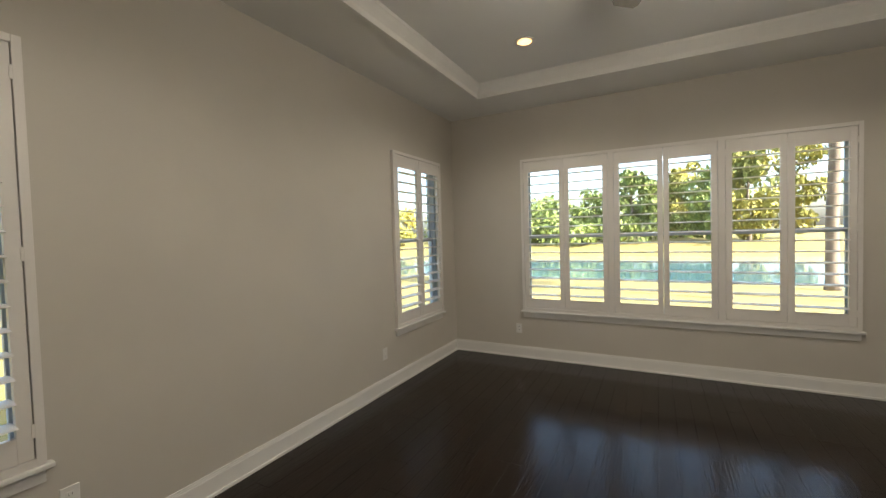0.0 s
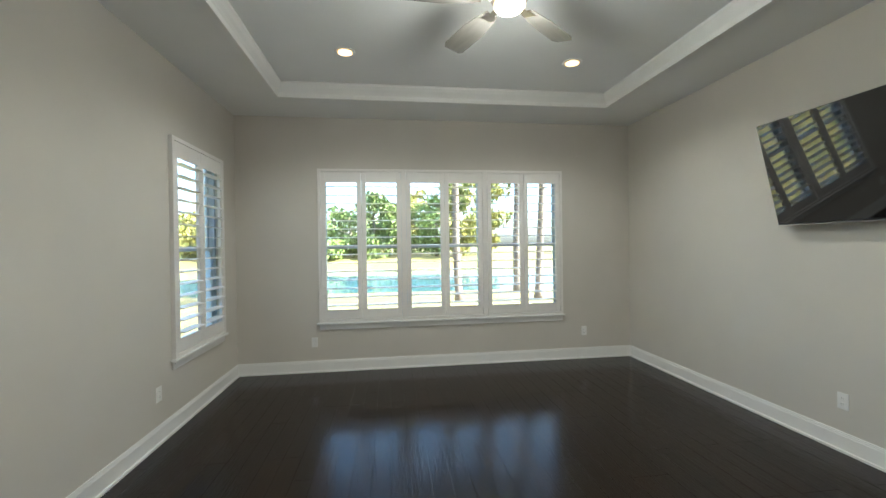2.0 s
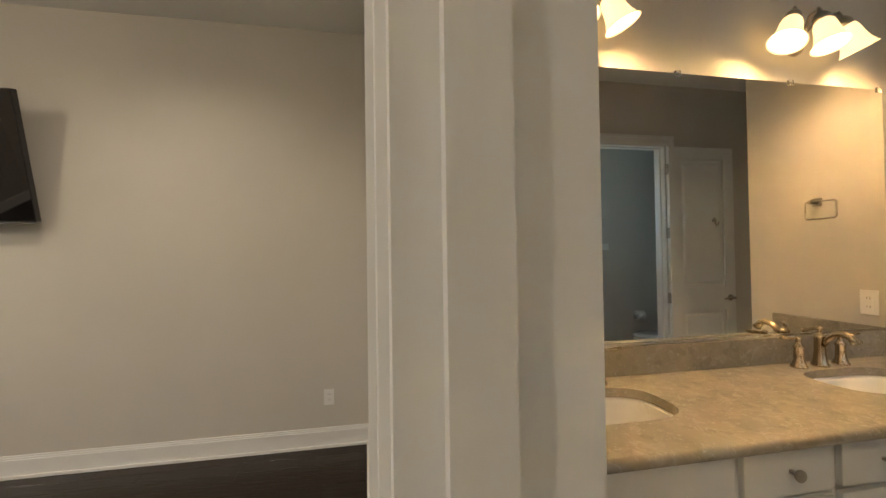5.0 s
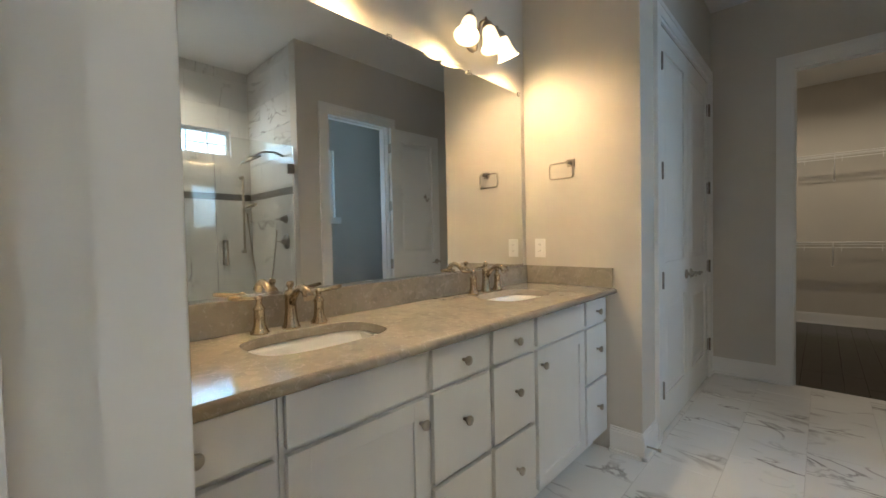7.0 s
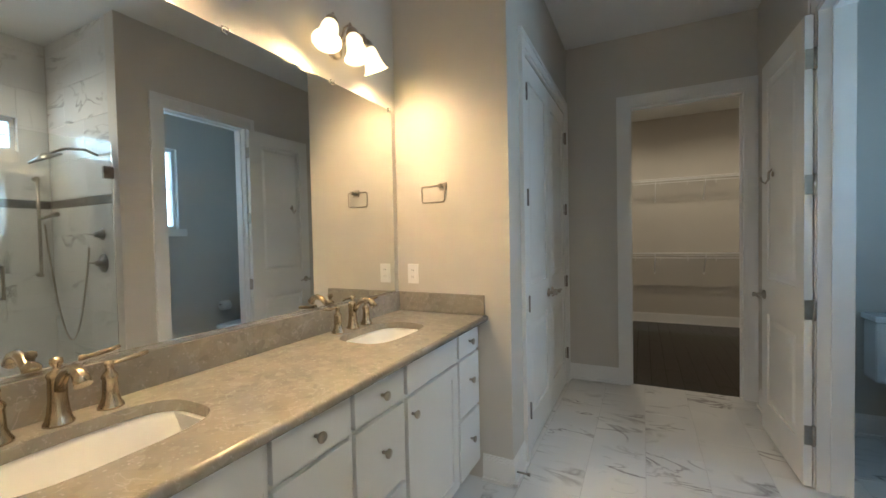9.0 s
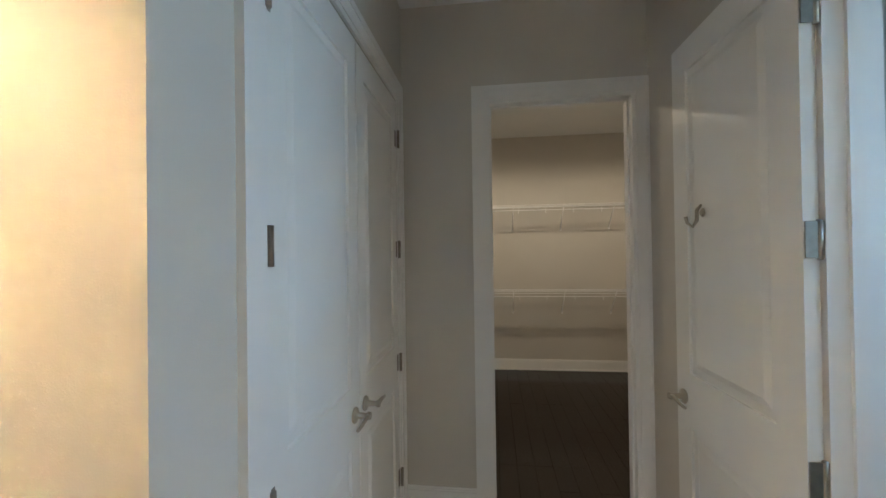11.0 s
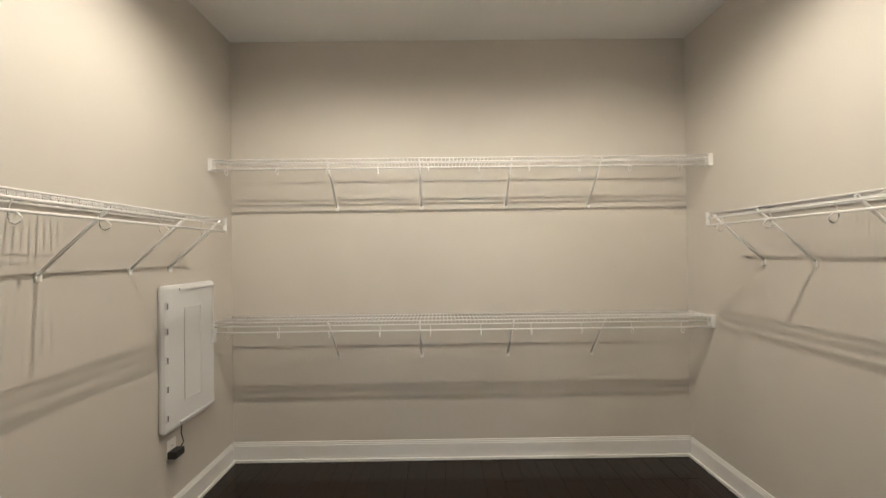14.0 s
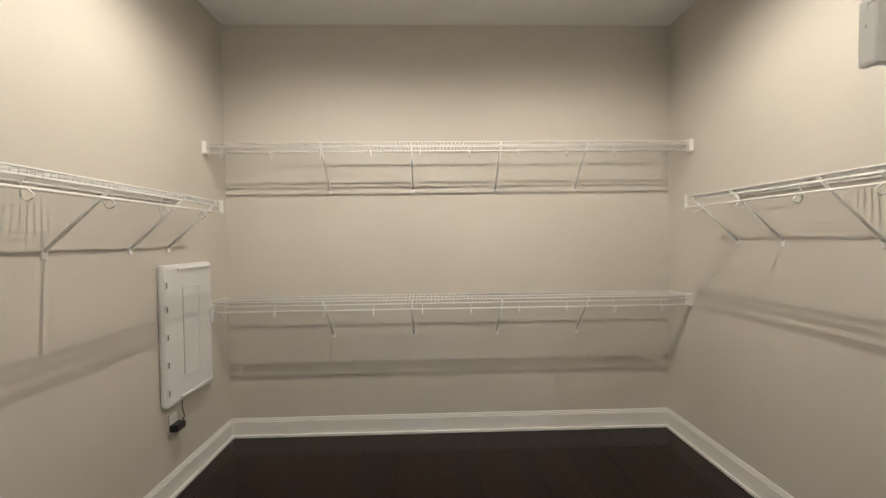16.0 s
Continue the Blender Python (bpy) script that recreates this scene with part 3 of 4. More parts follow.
def small_window(name, y0, y1, z0, z1, label, bars):
    ob = thing(name, label, "window", pose(XL, y0, 0, 0, 0, 90))
    ob["kind"] = "structure"
    w = y1 - y0
    bm = bmesh.new()
    for a, b, c, d in ((0, 0.03, z0, z1), (w - 0.03, w, z0, z1), (0.03, w - 0.03, z0, z0 + 0.03), (0.03, w - 0.03, z1 - 0.03, z1)):
        box(bm, a, b, 0.05, 0.13, c, d)
    for f in bars[0]:
        box(bm, w * f - 0.008, w * f + 0.008, 0.085, 0.1, z0 + 0.03, z1 - 0.03)
    for f in bars[1]:
        box(bm, 0.03, w - 0.03, 0.086, 0.099, z0 + (z1 - z0) * f - 0.008, z0 + (z1 - z0) * f + 0.008)
    part("window_frame", bm, M_PLATE, ob, "white vinyl window frame")
    g = part("pane", B(0.028, w - 0.028, 0.09, 0.094, z0 + 0.028, z1 - 0.028), M_GLASS, ob)
    g.visible_shadow = False


small_window("window_shower", -7.22, -6.42, 2.12, 2.39, "small high bathroom window with muntins", ((0.25, 0.5, 0.75), (0.5,)))
small_window("window_toilet", -8.48, -7.75, 1.5, 2.37, "narrow white double-hung toilet room window", ((0.5,), (0.5,)))
structure("trim_sill_toilet", B(XL, XL + 0.05, -8.54, -7.70, 1.42, 1.5, bevel=0.006), M_TRIM, "white window stool")


# ---- ceiling fan, downlights, detector ----
def downlight(x, y, z, mat, label):
    ob = thing("recessed_light", label, "ceiling light", pose(x, y, z), "recessed lights")
    bm = bmesh.new()
    lathe(bm, [(0.088, -0.002), (0.086, -0.008), (0.062, -0.010), (0.060, -0.004)], steps=28)
    part("trim_ring", bm, M_PLATE, ob)
    bm = bmesh.new()
    lathe(bm, [(0.059, -0.0125), (0.04, -0.0145), (0.0, -0.015)], steps=24)
    part("lens", bm, mat, ob, "glowing lens")


for x, y in BED_LIGHTS:
    downlight(x, y, TRAY, M_BULB, "lit warm recessed downlight in the tray ceiling")
for x, y in BATH_LIGHTS:
    downlight(x, y, H, M_BULB, "lit warm recessed downlight over the shower")
for x, y in CLOSET_LIGHTS:
    downlight(x, y, H, M_CLOSETBULB, "lit recessed downlight in the closet ceiling")

fan = thing("ceiling_fan", "five-blade ceiling fan with taupe blades and lit lamp", "ceiling fan", pose(FAN[0], FAN[1], 0))
bm = bmesh.new()
lathe(bm, [(0.07, TRAY - 0.001), (0.068, TRAY - 0.03), (0.035, TRAY - 0.055), (0.013, TRAY - 0.06), (0.013, 2.99)])
part("downrod", bm, M_NICKEL, fan)
bm = bmesh.new()
lathe(bm, [(0.02, 3.01), (0.06, 3.0), (0.10, 2.975), (0.115, 2.94), (0.115, 2.90), (0.10, 2.872), (0.085, 2.862)], steps=32)
part("motor_housing", bm, M_NICKEL, fan)
bm = bmesh.new()
lathe(bm, [(0.088, 2.862), (0.09, 2.845), (0.075, 2.825), (0.04, 2.812), (0.0, 2.81)], steps=28)
part("light_lens", bm, M_BULB, fan, "glowing frosted lens")
for k in range(5):
    ang = -33 + 72 * k
    ma = pose(0, 0, 2.885, 0, 0, ang) @ pose(0, 0, 0, 13, 0, 0)
    bm = bmesh.new()
    n = 14
    up, dn = [], []
    for i in range(n + 1):
        x = 0.17 + 0.49 * i / n
        hw = 0.045 + 0.03 * min(1, i / 6)
        if i == n:
            hw *= 0.72
        if i == 0:
            hw *= 0.8
        for s, acc in ((1, up), (-1, dn)):
            acc.append((bm.verts.new((x, s * hw, 0.003)), bm.verts.new((x, s * hw, -0.003))))
    for i in range(n):
        bm.faces.new((up[i][0], up[i + 1][0], dn[i + 1][0], dn[i][0]))
        bm.faces.new((up[i][1], dn[i][1], dn[i + 1][1], up[i + 1][1]))
        bm.faces.new((up[i][0], up[i][1], up[i + 1][1], up[i + 1][0]))
        bm.faces.new((dn[i][0], dn[i + 1][0], dn[i + 1][1], dn[i][1]))
    bm.faces.new((up[0][0], dn[0][0], dn[0][1], up[0][1]))
    bm.faces.new((up[n][0], up[n][1], dn[n][1], dn[n][0]))
    blade = part("blade", bm, M_BLADE, fan, m=ma)
    bm = bmesh.new()
    box(bm, 0.09, 0.17, -0.018, 0.018, -0.009, -0.0035, 0.002)
    box(bm, 0.16, 0.23, -0.035, 0.035, -0.009, -0.0035, 0.002)
    part("bracket", bm, M_NICKEL, blade)

sd = thing("smoke_detector", "white round smoke detector on the ceiling", "smoke detector", pose(-0.41, -4.5, H))
bm = bmesh.new()
lathe(bm, [(0.066, -0.001), (0.066, -0.012), (0.058, -0.016), (0.056, -0.034), (0.046, -0.042), (0.0, -0.043)], steps=32)
part("cover", bm, M_PLATE, sd)


# ---- television ----
tv = thing("television", "large black flat television tilted on a wall mount", "television", pose(-0.19, -2.835, 2.01, 14, 0, -90))
part("cabinet", B(-0.665, 0.665, -0.012, 0.03, -0.395, 0.395, bevel=0.004), M_BLACK, tv)
part("screen", B(-0.66, 0.66, -0.0145, -0.012, -0.385, 0.39), M_TVGLASS, tv, "glossy black screen")
part("bottom_strip", B(-0.665, 0.665, -0.022, 0.028, -0.404, -0.3955), M_SILVER, tv, "silver lower edge strip")
part("back_box", B(-0.4, 0.4, 0.03, 0.065, -0.3, 0.12, bevel=0.01), M_BLACK, tv)
mount = thing("wall_mount", "black steel articulated television wall bracket", "bracket")
bm = bmesh.new()
box(bm, -0.014, 0, -3.1, -2.6, 1.85, 2.15, 0.003)
tube(bm, [(-0.01, -2.72, 2.0), (-0.10, -2.80, 2.0)], 0.014)
tube(bm, [(-0.01, -2.98, 2.0), (-0.10, -2.90, 2.0)], 0.014)
part("bracket", bm, M_BLACK, mount)


# ---- outlets ----
def outlet(m, label="white duplex wall outlet", gangs=1):
    """Faceplate facing local -y."""
    ob = thing("wall_outlet", label, "outlet", m, "wall outlets")
    w = 0.036 * 1 + 0.023 * (gangs - 1)
    part("plate", B(-w, w, -0.006, 0, -0.058, 0.058, bevel=0.003), M_PLATE, ob)
    for z in (-0.02, 0.02):
        part("receptacle", B(-0.016, 0.016, -0.008, -0.006, z - 0.014, z + 0.014), M_PLATE, ob)
        for x in (-0.006, 0.006):
            part("slot", B(x - 0.001, x + 0.001, -0.0086, -0.008, z - 0.004, z + 0.006), M_SLOT, ob)
    return ob


for x in (-4.06, -0.65):
    outlet(pose(x, 0, 0.36))
for y in (-2.54, -5.25):
    outlet(pose(0, y, 0.36, 0, 0, -90))
for y in (-1.62, -4.06):
    outlet(pose(XL, y, 0.38, 0, 0, 90))
outlet(pose(-1.775, YS, 1.13, 0, 0, 180))
outlet(pose(CX1, -11.97, 0.42, 0, 0, -90))


# ---- vanity ----
VF, VE = -2.168, -2.236       # cabinet face and counter edge
CT = 0.912                     # counter top
SINKS = (-6.23, -7.32)


def knob(parent, y, z):
    bm = bmesh.new()
    lathe(bm, [(0.006, 0), (0.0055, 0.012), (0.013, 0.018), (0.0165, 0.024), (0.015, 0.029), (0.0, 0.031)], m=pose(VF - 0.019, y, z, 0, -90, 0), steps=18)
    part("knob", bm, M_NICKEL, parent, "brushed nickel knob")


def cabinet_unit(y1, y0, kind, knob_side=0):
    """One vanity unit from y1 (north) to y0: a stack of drawers, or a sink base with a false front and a door."""
    ob = thing("vanity_cabinet", "white painted vanity drawer unit" if kind == "drawers" else "white painted sink base unit with panel door", "cabinet", group="vanity units")
    bm = bmesh.new()
    box(bm, VF, XM + 0.003, y0, y0 + 0.018, 0.10, CT - 0.034)
    box(bm, VF, XM + 0.003, y1 - 0.018, y1, 0.10, CT - 0.034)
    box(bm, VF + 0.019, XM + 0.003, y0 + 0.018, y1 - 0.018, 0.10, 0.118)
    box(bm, VF + 0.07, VF + 0.085, y0, y1, 0.002, 0.10)
    box(bm, VF, VF + 0.019, y0 + 0.018, y1 - 0.018, 0.10, 0.125)
    box(bm, VF, VF + 0.019, y0 + 0.018, y1 - 0.018, CT - 0.065, CT - 0.034)
    box(bm, VF, VF + 0.019, y0 + 0.018, y1 - 0.018, 0.70, 0.735)
    box(bm, VF + 0.019, VF + 0.024, y0 + 0.018, y1 - 0.018, 0.118, CT - 0.034)
    part("body", bm, M_CAB, ob)
    a, b = y0 + 0.012, y1 - 0.012
    mid = (a + b) / 2
    if kind == "drawers":
        for z0, z1 in ((0.738, 0.862), (0.437, 0.722), (0.118, 0.42)):
            d = part("drawer_front", B(VF - 0.019, VF - 0.001, a, b, z0, z1, bevel=0.003), M_CAB, ob)
            knob(d, mid, (z0 + z1) / 2 + (0.02 if z1 < 0.8 else 0))
    else:
        part("false_front", B(VF - 0.019, VF - 0.001, a, b, 0.738, 0.862, bevel=0.003), M_CAB, ob)
        bm = bmesh.new()
        z0, z1, st = 0.118, 0.722, 0.055
        box(bm, VF - 0.019, VF - 0.001, a, a + st, z0, z1, 0.002)
        box(bm, VF - 0.019, VF - 0.001, b - st, b, z0, z1, 0.002)
        box(bm, VF - 0.019, VF - 0.001, a + st, b - st, z0, z0 + st, 0.002)
        box(bm, VF - 0.019, VF - 0.001, a + st, b - st, z1 - st, z1, 0.002)
        d = part("door", bm, M_CAB, ob)
        part("door_panel", B(VF - 0.011, VF - 0.002, a + st, b - st, z0 + st, z1 - st), M_CAB, d)
        knob(d, (a + 0.03) if knob_side < 0 else (b - 0.03), 0.655)
    return ob


for y1, y0, kind, ks in ((-5.638, -5.985, "drawers", 0), (-5.987, -6.451, "sink", -1), (-6.453, -6.766, "drawers", 0),
                         (-6.768, -7.079, "drawers", 0), (-7.081, -7.564, "sink", 1), (-7.566, YS + 0.004, "drawers", 0)):
    cabinet_unit(y1, y0, kind, ks)


def oval(cx, cy, rx, ry, n=48, e=3.2):
    out = []
    for i in range(n):
        c, s = math.cos(i * math.tau / n), math.sin(i * math.tau / n)
        out.append((cx + rx * math.copysign(abs(c) ** (2 / e), c), cy + ry * math.copysign(abs(s) ** (2 / e), s)))
    return out


SX = -1.925


def slab_with_hole(bm, x0, x1, y0, y1, z0, z1, hole):
    cx, cy = SX, (y0 + y1) / 2
    outer = []
    for hx, hy in hole:
        dx, dy = hx - SX, hy - SINK
        k = min(((x1 if dx > 0 else x0) - SX) / dx if abs(dx) > 1e-6 else 1e9, ((y1 if dy > 0 else y0) - SINK) / dy if abs(dy) > 1e-6 else 1e9)
        outer.append((SX + dx * k, SINK + dy * k))
    for cxx in (x0, x1):
        for cyy in (y0, y1):
            i = min(range(len(outer)), key=lambda q: (outer[q][0] - cxx) ** 2 + (outer[q][1] - cyy) ** 2)
            outer[i] = (cxx, cyy)
    n = len(hole)
    ht = [bm.verts.new((x, y, z1)) for x, y in hole]
    hb = [bm.verts.new((x, y, z0)) for x, y in hole]
    ot = [bm.verts.new((x, y, z1)) for x, y in outer]
    ob_ = [bm.verts.new((x, y, z0)) for x, y in outer]
    for i in range(n):
        j = (i + 1) % n
        bm.faces.new((ht[i], ht[j], ot[j], ot[i]))
        bm.faces.new((hb[j], hb[i], ob_[i], ob_[j]))
        bm.faces.new((ht[j], ht[i], hb[i], hb[j]))
        bm.faces.new((ot[i], ot[j], ob_[j], ob_[i]))


counter = thing("countertop", "polished grey quartz double vanity countertop", "countertop")
bm = bmesh.new()
YN = YB2 - 0.003
for SINK, a, b in ((SINKS[0], -6.785, YN), (SINKS[1], YS + 0.003, -6.785)):
    slab_with_hole(bm, VE + 0.008, XM + 0.004, a, b, CT - 0.032, CT, oval(SX, SINK, 0.138, 0.215))
tube(bm, [(VE + 0.008, YN, CT - 0.016), (VE + 0.008, YS + 0.003, CT - 0.016)], 0.016, 16)
part("slab", bm, M_QUARTZ, counter)
part("backsplash", B(XM + 0.003, XM - 0.019, YS + 0.004, YN, CT + 0.001, 1.022, bevel=0.002), M_QUARTZ, counter)
part("side_splash", B(VE + 0.012, XM - 0.0195, YS + 0.002, YS + 0.021, CT + 0.001, 1.022, bevel=0.002), M_QUARTZ, counter)
for SINK in SINKS:
    ob = thing("sink_basin", "white undermount ceramic sink basin", "sink", group="vanity sinks")
    bm = bmesh.new()
    rings = []
    for sx, sy, z in ((0.155, 0.232, CT - 0.034), (0.141, 0.218, CT - 0.034), (0.135, 0.212, CT - 0.05), (0.124, 0.2, CT - 0.11), (0.11, 0.178, CT - 0.145), (0.06, 0.11, CT - 0.158), (0.022, 0.022, CT - 0.162)):
        rings.append([bm.verts.new((x, y, z)) for x, y in oval(SX, SINK, sx, sy, e=3.0 if sx > 0.1 else 2)])
    for a, b in zip(rings, rings[1:]):
        for i in range(48):
            j = (i + 1) % 48
            bm.faces.new((a[i], a[j], b[j], b[i])).smooth = True
    bm.faces.new(rings[-1])
    part("bowl", bm, M_CERAMIC, ob)
    bm = bmesh.new()
    lathe(bm, [(0.024, CT - 0.161), (0.022, CT - 0.157), (0.0, CT - 0.158)], (SX, SINK, 0))
    part("drain", bm, M_FAUCET, ob, "metal drain ring")
    f = thing("faucet", "champagne nickel widespread faucet with two lever handles", "faucet", pose(-1.745, SINK, CT))
    bm = bmesh.new()
    lathe(bm, [(0.030, 0.001), (0.030, 0.006), (0.026, 0.012), (0.022, 0.03), (0.019, 0.06), (0.0185, 0.11), (0.021, 0.118), (0.016, 0.126), (0.008, 0.132), (0.008, 0.14), (0.013, 0.146), (0.012, 0.158), (0.0, 0.162)])
    part("body", bm, M_FAUCET, f)
    bm = bmesh.new()
    tube(bm, [(-0.01, 0, 0.085), (-0.03, 0, 0.115), (-0.055, 0, 0.136), (-0.085, 0, 0.143), (-0.11, 0, 0.135), (-0.128, 0, 0.112)], [0.012, 0.0125, 0.013, 0.0135, 0.015, 0.018], 14)
    part("spout", bm, M_FAUCET, f)
    for s in (1, -1):
        bm = bmesh.new()
        lathe(bm, [(0.029, 0.001), (0.029, 0.006), (0.024, 0.014), (0.018, 0.03), (0.0165, 0.075), (0.019, 0.080), (0.017, 0.086), (0.010, 0.096), (0.009, 0.106), (0.011, 0.112), (0.010, 0.122), (0.0, 0.124)], (0, s * 0.105, 0))
        hd = part("handle_base", bm, M_FAUCET, f)
        bm = bmesh.new()
        tube(bm, [(0, s * 0.105, 0.114), (0, s * 0.13, 0.116), (-0.002, s * 0.16, 0.119), (-0.004, s * 0.195, 0.124)], [0.0055, 0.006, 0.0075, 0.0065], 10)
        part("lever", bm, M_FAUCET, hd)

mir = thing("vanity_mirror", "large frameless wall mirror above the vanity", "mirror")
part("glass", B(XM - 0.006, XM - 0.001, YS + 0.048, YN - 0.05, 1.034, 2.092), M_MIRROR, mir)
for y in (-6.20, -6.75, -7.30, -7.78):
    for z in (2.092,):
        part("clip", B(XM - 0.011, XM - 0.001, y - 0.012, y + 0.012, z - 0.012, z + 0.01, bevel=0.002), M_GLASS, mir, "clear plastic mirror clip")
part("channel", B(XM - 0.010, XM - 0.001, YS + 0.048, YN - 0.05, 1.0235, 1.0335), M_SILVER, mir, "metal channel")

for y in SCONCES:
    ob = thing("vanity_light", "three-bulb brushed nickel vanity light, lit frosted shades", "wall light", pose(XM, y, 2.21), "vanity lights")
    bm = bmesh.new()
    lathe(bm, [(0.058, 0), (0.056, 0.012), (0.035, 0.02), (0.016, 0.024), (0.014, 0.05)], m=pose(0, 0, 0.055, 0, -90, 0))
    part("backplate", bm, M_NICKEL, ob)
    for k in (-1, 0, 1):
        lean = shade_pose(k)
        tip = lean.translation
        bm = bmesh.new()
        tube(bm, [(-0.045, k * 0.008, 0.055), (-0.06, k * 0.03, 0.095), (-0.072, k * 0.065, 0.128), (-0.095, k * 0.1, 0.135), (tip.x, k * 0.118, 0.118)], 0.006, 10)
        part("arm", bm, M_NICKEL, ob)
        bm = bmesh.new()
        lathe(bm, [(0.006, 0.045), (0.009, 0.035), (0.010, 0.022), (0.020, 0.014), (0.029, -0.002), (0.030, -0.02), (0.026, -0.022)], m=lean)
        part("socket_cup", bm, M_NICKEL, ob)
        bm = bmesh.new()
        pr = [(0.026, -0.018), (0.033, -0.028), (0.038, -0.045), (0.041, -0.072), (0.047, -0.1), (0.057, -0.124), (0.065, -0.133)]
        lathe(bm, pr + [(q - 0.003, h) for q, h in reversed(pr)], m=lean, steps=28)
        part("shade", bm, M_SHADE, ob, "glowing frosted bell glass shade")

ring = thing("towel_ring", "brushed nickel square towel ring", "towel ring", pose(-1.985, YS, 1.63))
bm = bmesh.new()
box(bm, -0.022, 0.022, 0, 0.008, -0.022, 0.022, 0.002)
lathe(bm, [(0.011, 0.006), (0.009, 0.03), (0.012, 0.05), (0.010, 0.055)], m=pose(0, 0, 0, -90, 0, 0), steps=14)
part("post", bm, M_NICKEL, ring)
bm = bmesh.new()
sq = [(-0.02, 0.045, 0.0), (0.108, 0.045, 0.0), (0.116, 0.045, -0.008), (0.116, 0.045, -0.082), (0.108, 0.045, -0.09), (-0.02, 0.045, -0.09), (-0.028, 0.045, -0.082), (-0.028, 0.045, -0.008), (-0.02, 0.045, 0.0)]
tube(bm, sq, 0.0045, 8)
part("ring", bm, M_NICKEL, ring)
stop = thing("door_stop", "small metal spring door stop on the baseboard", "door stop")
bm = bmesh.new()
tube(bm, [(XV - 0.012, -7.87, 0.07), (XV - 0.075, -7.87, 0.07)], 0.005)
lathe(bm, [(0.009, 0), (0.009, 0.014)], m=pose(XV - 0.085, -7.87, 0.07, 0, 90, 0), steps=12)
part("rod", bm, M_NICKEL, stop)


# ---- shower ----
glass = thing("shower_enclosure", "frameless clear glass shower door and fixed panel", "shower door")
gx = XW - 0.07
part("door_panel", B(gx - 0.005, gx + 0.005, -7.385, -6.72, 0.03, 2.08), M_GLASS, glass)
part("fixed_panel", B(gx - 0.005, gx + 0.005, -6.712, -5.67, 0.09, 2.08), M_GLASS, glass)
for z in (0.35, 1.87):
    part("hinge", B(gx - 0.014, gx + 0.014, -7.395, -7.33, z - 0.045, z + 0.045, bevel=0.003), M_DARKMETAL, glass)
bm = bmesh.new()
for sx in (1, -1):
    tube(bm, [(gx + sx * 0.006, -6.78, 1.02), (gx + sx * 0.05, -6.78, 1.02), (gx + sx * 0.05, -6.78, 1.22), (gx + sx * 0.006, -6.78, 1.22)], 0.009, 10)
part("handle", bm, M_NICKEL, glass, "brushed nickel pull handle")
structure("shower_curb", B(XW - 0.13, XW - 0.005, -7.42, YB2 - .001, 0, 0.085, bevel=0.004), M_SHOWER, "marble shower curb")

shh = thing("rain_shower", "brushed nickel rain shower head on a wall arm", "shower head")
bm = bmesh.new()
tube(bm, [(-4.12, -7.41, 2.03), (-4.12, -7.33, 2.06), (-4.14, -7.22, 2.05), (-4.16, -7.15, 2.01)], 0.010, 10)
part("arm", bm, M_NICKEL, shh)
bm = bmesh.new()
lathe(bm, [(0.10, -0.012), (0.10, 0.0), (0.03, 0.02), (0.012, 0.035)], m=pose(-4.17, -7.12, 1.97, -28, 0, 0))
part("head", bm, M_NICKEL, shh)
for z, r in ((1.42, 0.045), (1.20, 0.075)):
    v = thing("shower_valve", "brushed nickel round shower valve with lever", "valve", pose(-4.10, -7.412, z))
    bm = bmesh.new()
    lathe(bm, [(r, 0), (r * 0.95, 0.008), (0.025, 0.014), (0.022, 0.05), (0.0, 0.055)], m=pose(0, 0, 0, -90, 0, 0))
    part("plate", bm, M_DARKMETAL, v)
    bm = bmesh.new()
    tube(bm, [(0, 0.04, 0), (-0.03, 0.05, 0.0), (-0.09, 0.055, 0.004)], 0.007)
    part("lever", bm, M_DARKMETAL, v)
hs = thing("hand_shower", "brushed nickel hand shower on a slide bar with hose", "hand shower")
bm = bmesh.new()
tube(bm, [(XL + 0.06, -7.31, 1.08), (XL + 0.06, -7.31, 1.92)], 0.012)
for z in (1.1, 1.9):
    lathe(bm, [(0.02, 0), (0.018, 0.06)], m=pose(XL + 0.008, -7.31, z, 0, 90, 0), steps=14)
part("slide_bar", bm, M_NICKEL, hs)
bm = bmesh.new()
tube(bm, [(XL + 0.07, -7.31, 1.56), (XL + 0.12, -7.33, 1.58), (XL + 0.28, -7.35, 1.60)], [0.012, 0.012, 0.02])
part("handset", bm, M_NICKEL, hs)
bm = bmesh.new()
hose = []
for i in range(25):
    u = i / 24
    hose.append((XL + 0.10 + 0.55 * u, -7.33 - 0.07 * u, 1.52 - 0.2 * u - 0.85 * math.sin(math.pi * u) ** 0.9))
tube(bm, hose, 0.007)
part("hose", bm, M_NICKEL, hs, "flexible metal hose")

# ---- toilet room ----
wc = thing("toilet", "white two-piece ceramic toilet with closed lid", "toilet", pose(-4.47, -9.30, 0))
bm = bmesh.new()
box(bm, -0.21, 0.21, 0.012, 0.19, 0.40, 0.77, 0.02)
part("tank", bm, M_CERAMIC, wc)
part("tank_lid", B(-0.22, 0.22, 0.005, 0.20, 0.772, 0.81, bevel=0.01), M_CERAMIC, wc)


def egg(bm, rings):
    prev = None
    for z, sx, y0, y1 in rings:
        r = [bm.verts.new((sx * math.sin(a * math.tau / 32), (y0 + y1) / 2 - (y1 - y0) / 2 * math.cos(a * math.tau / 32), z)) for a in range(32)]
        if prev:
            for i in range(32):
                j = (i + 1) % 32
                bm.faces.new((prev[i], prev[j], r[j], r[i])).smooth = True
        else:
            bm.faces.new(r)
        prev = r
    bm.faces.new(prev)
    return bm


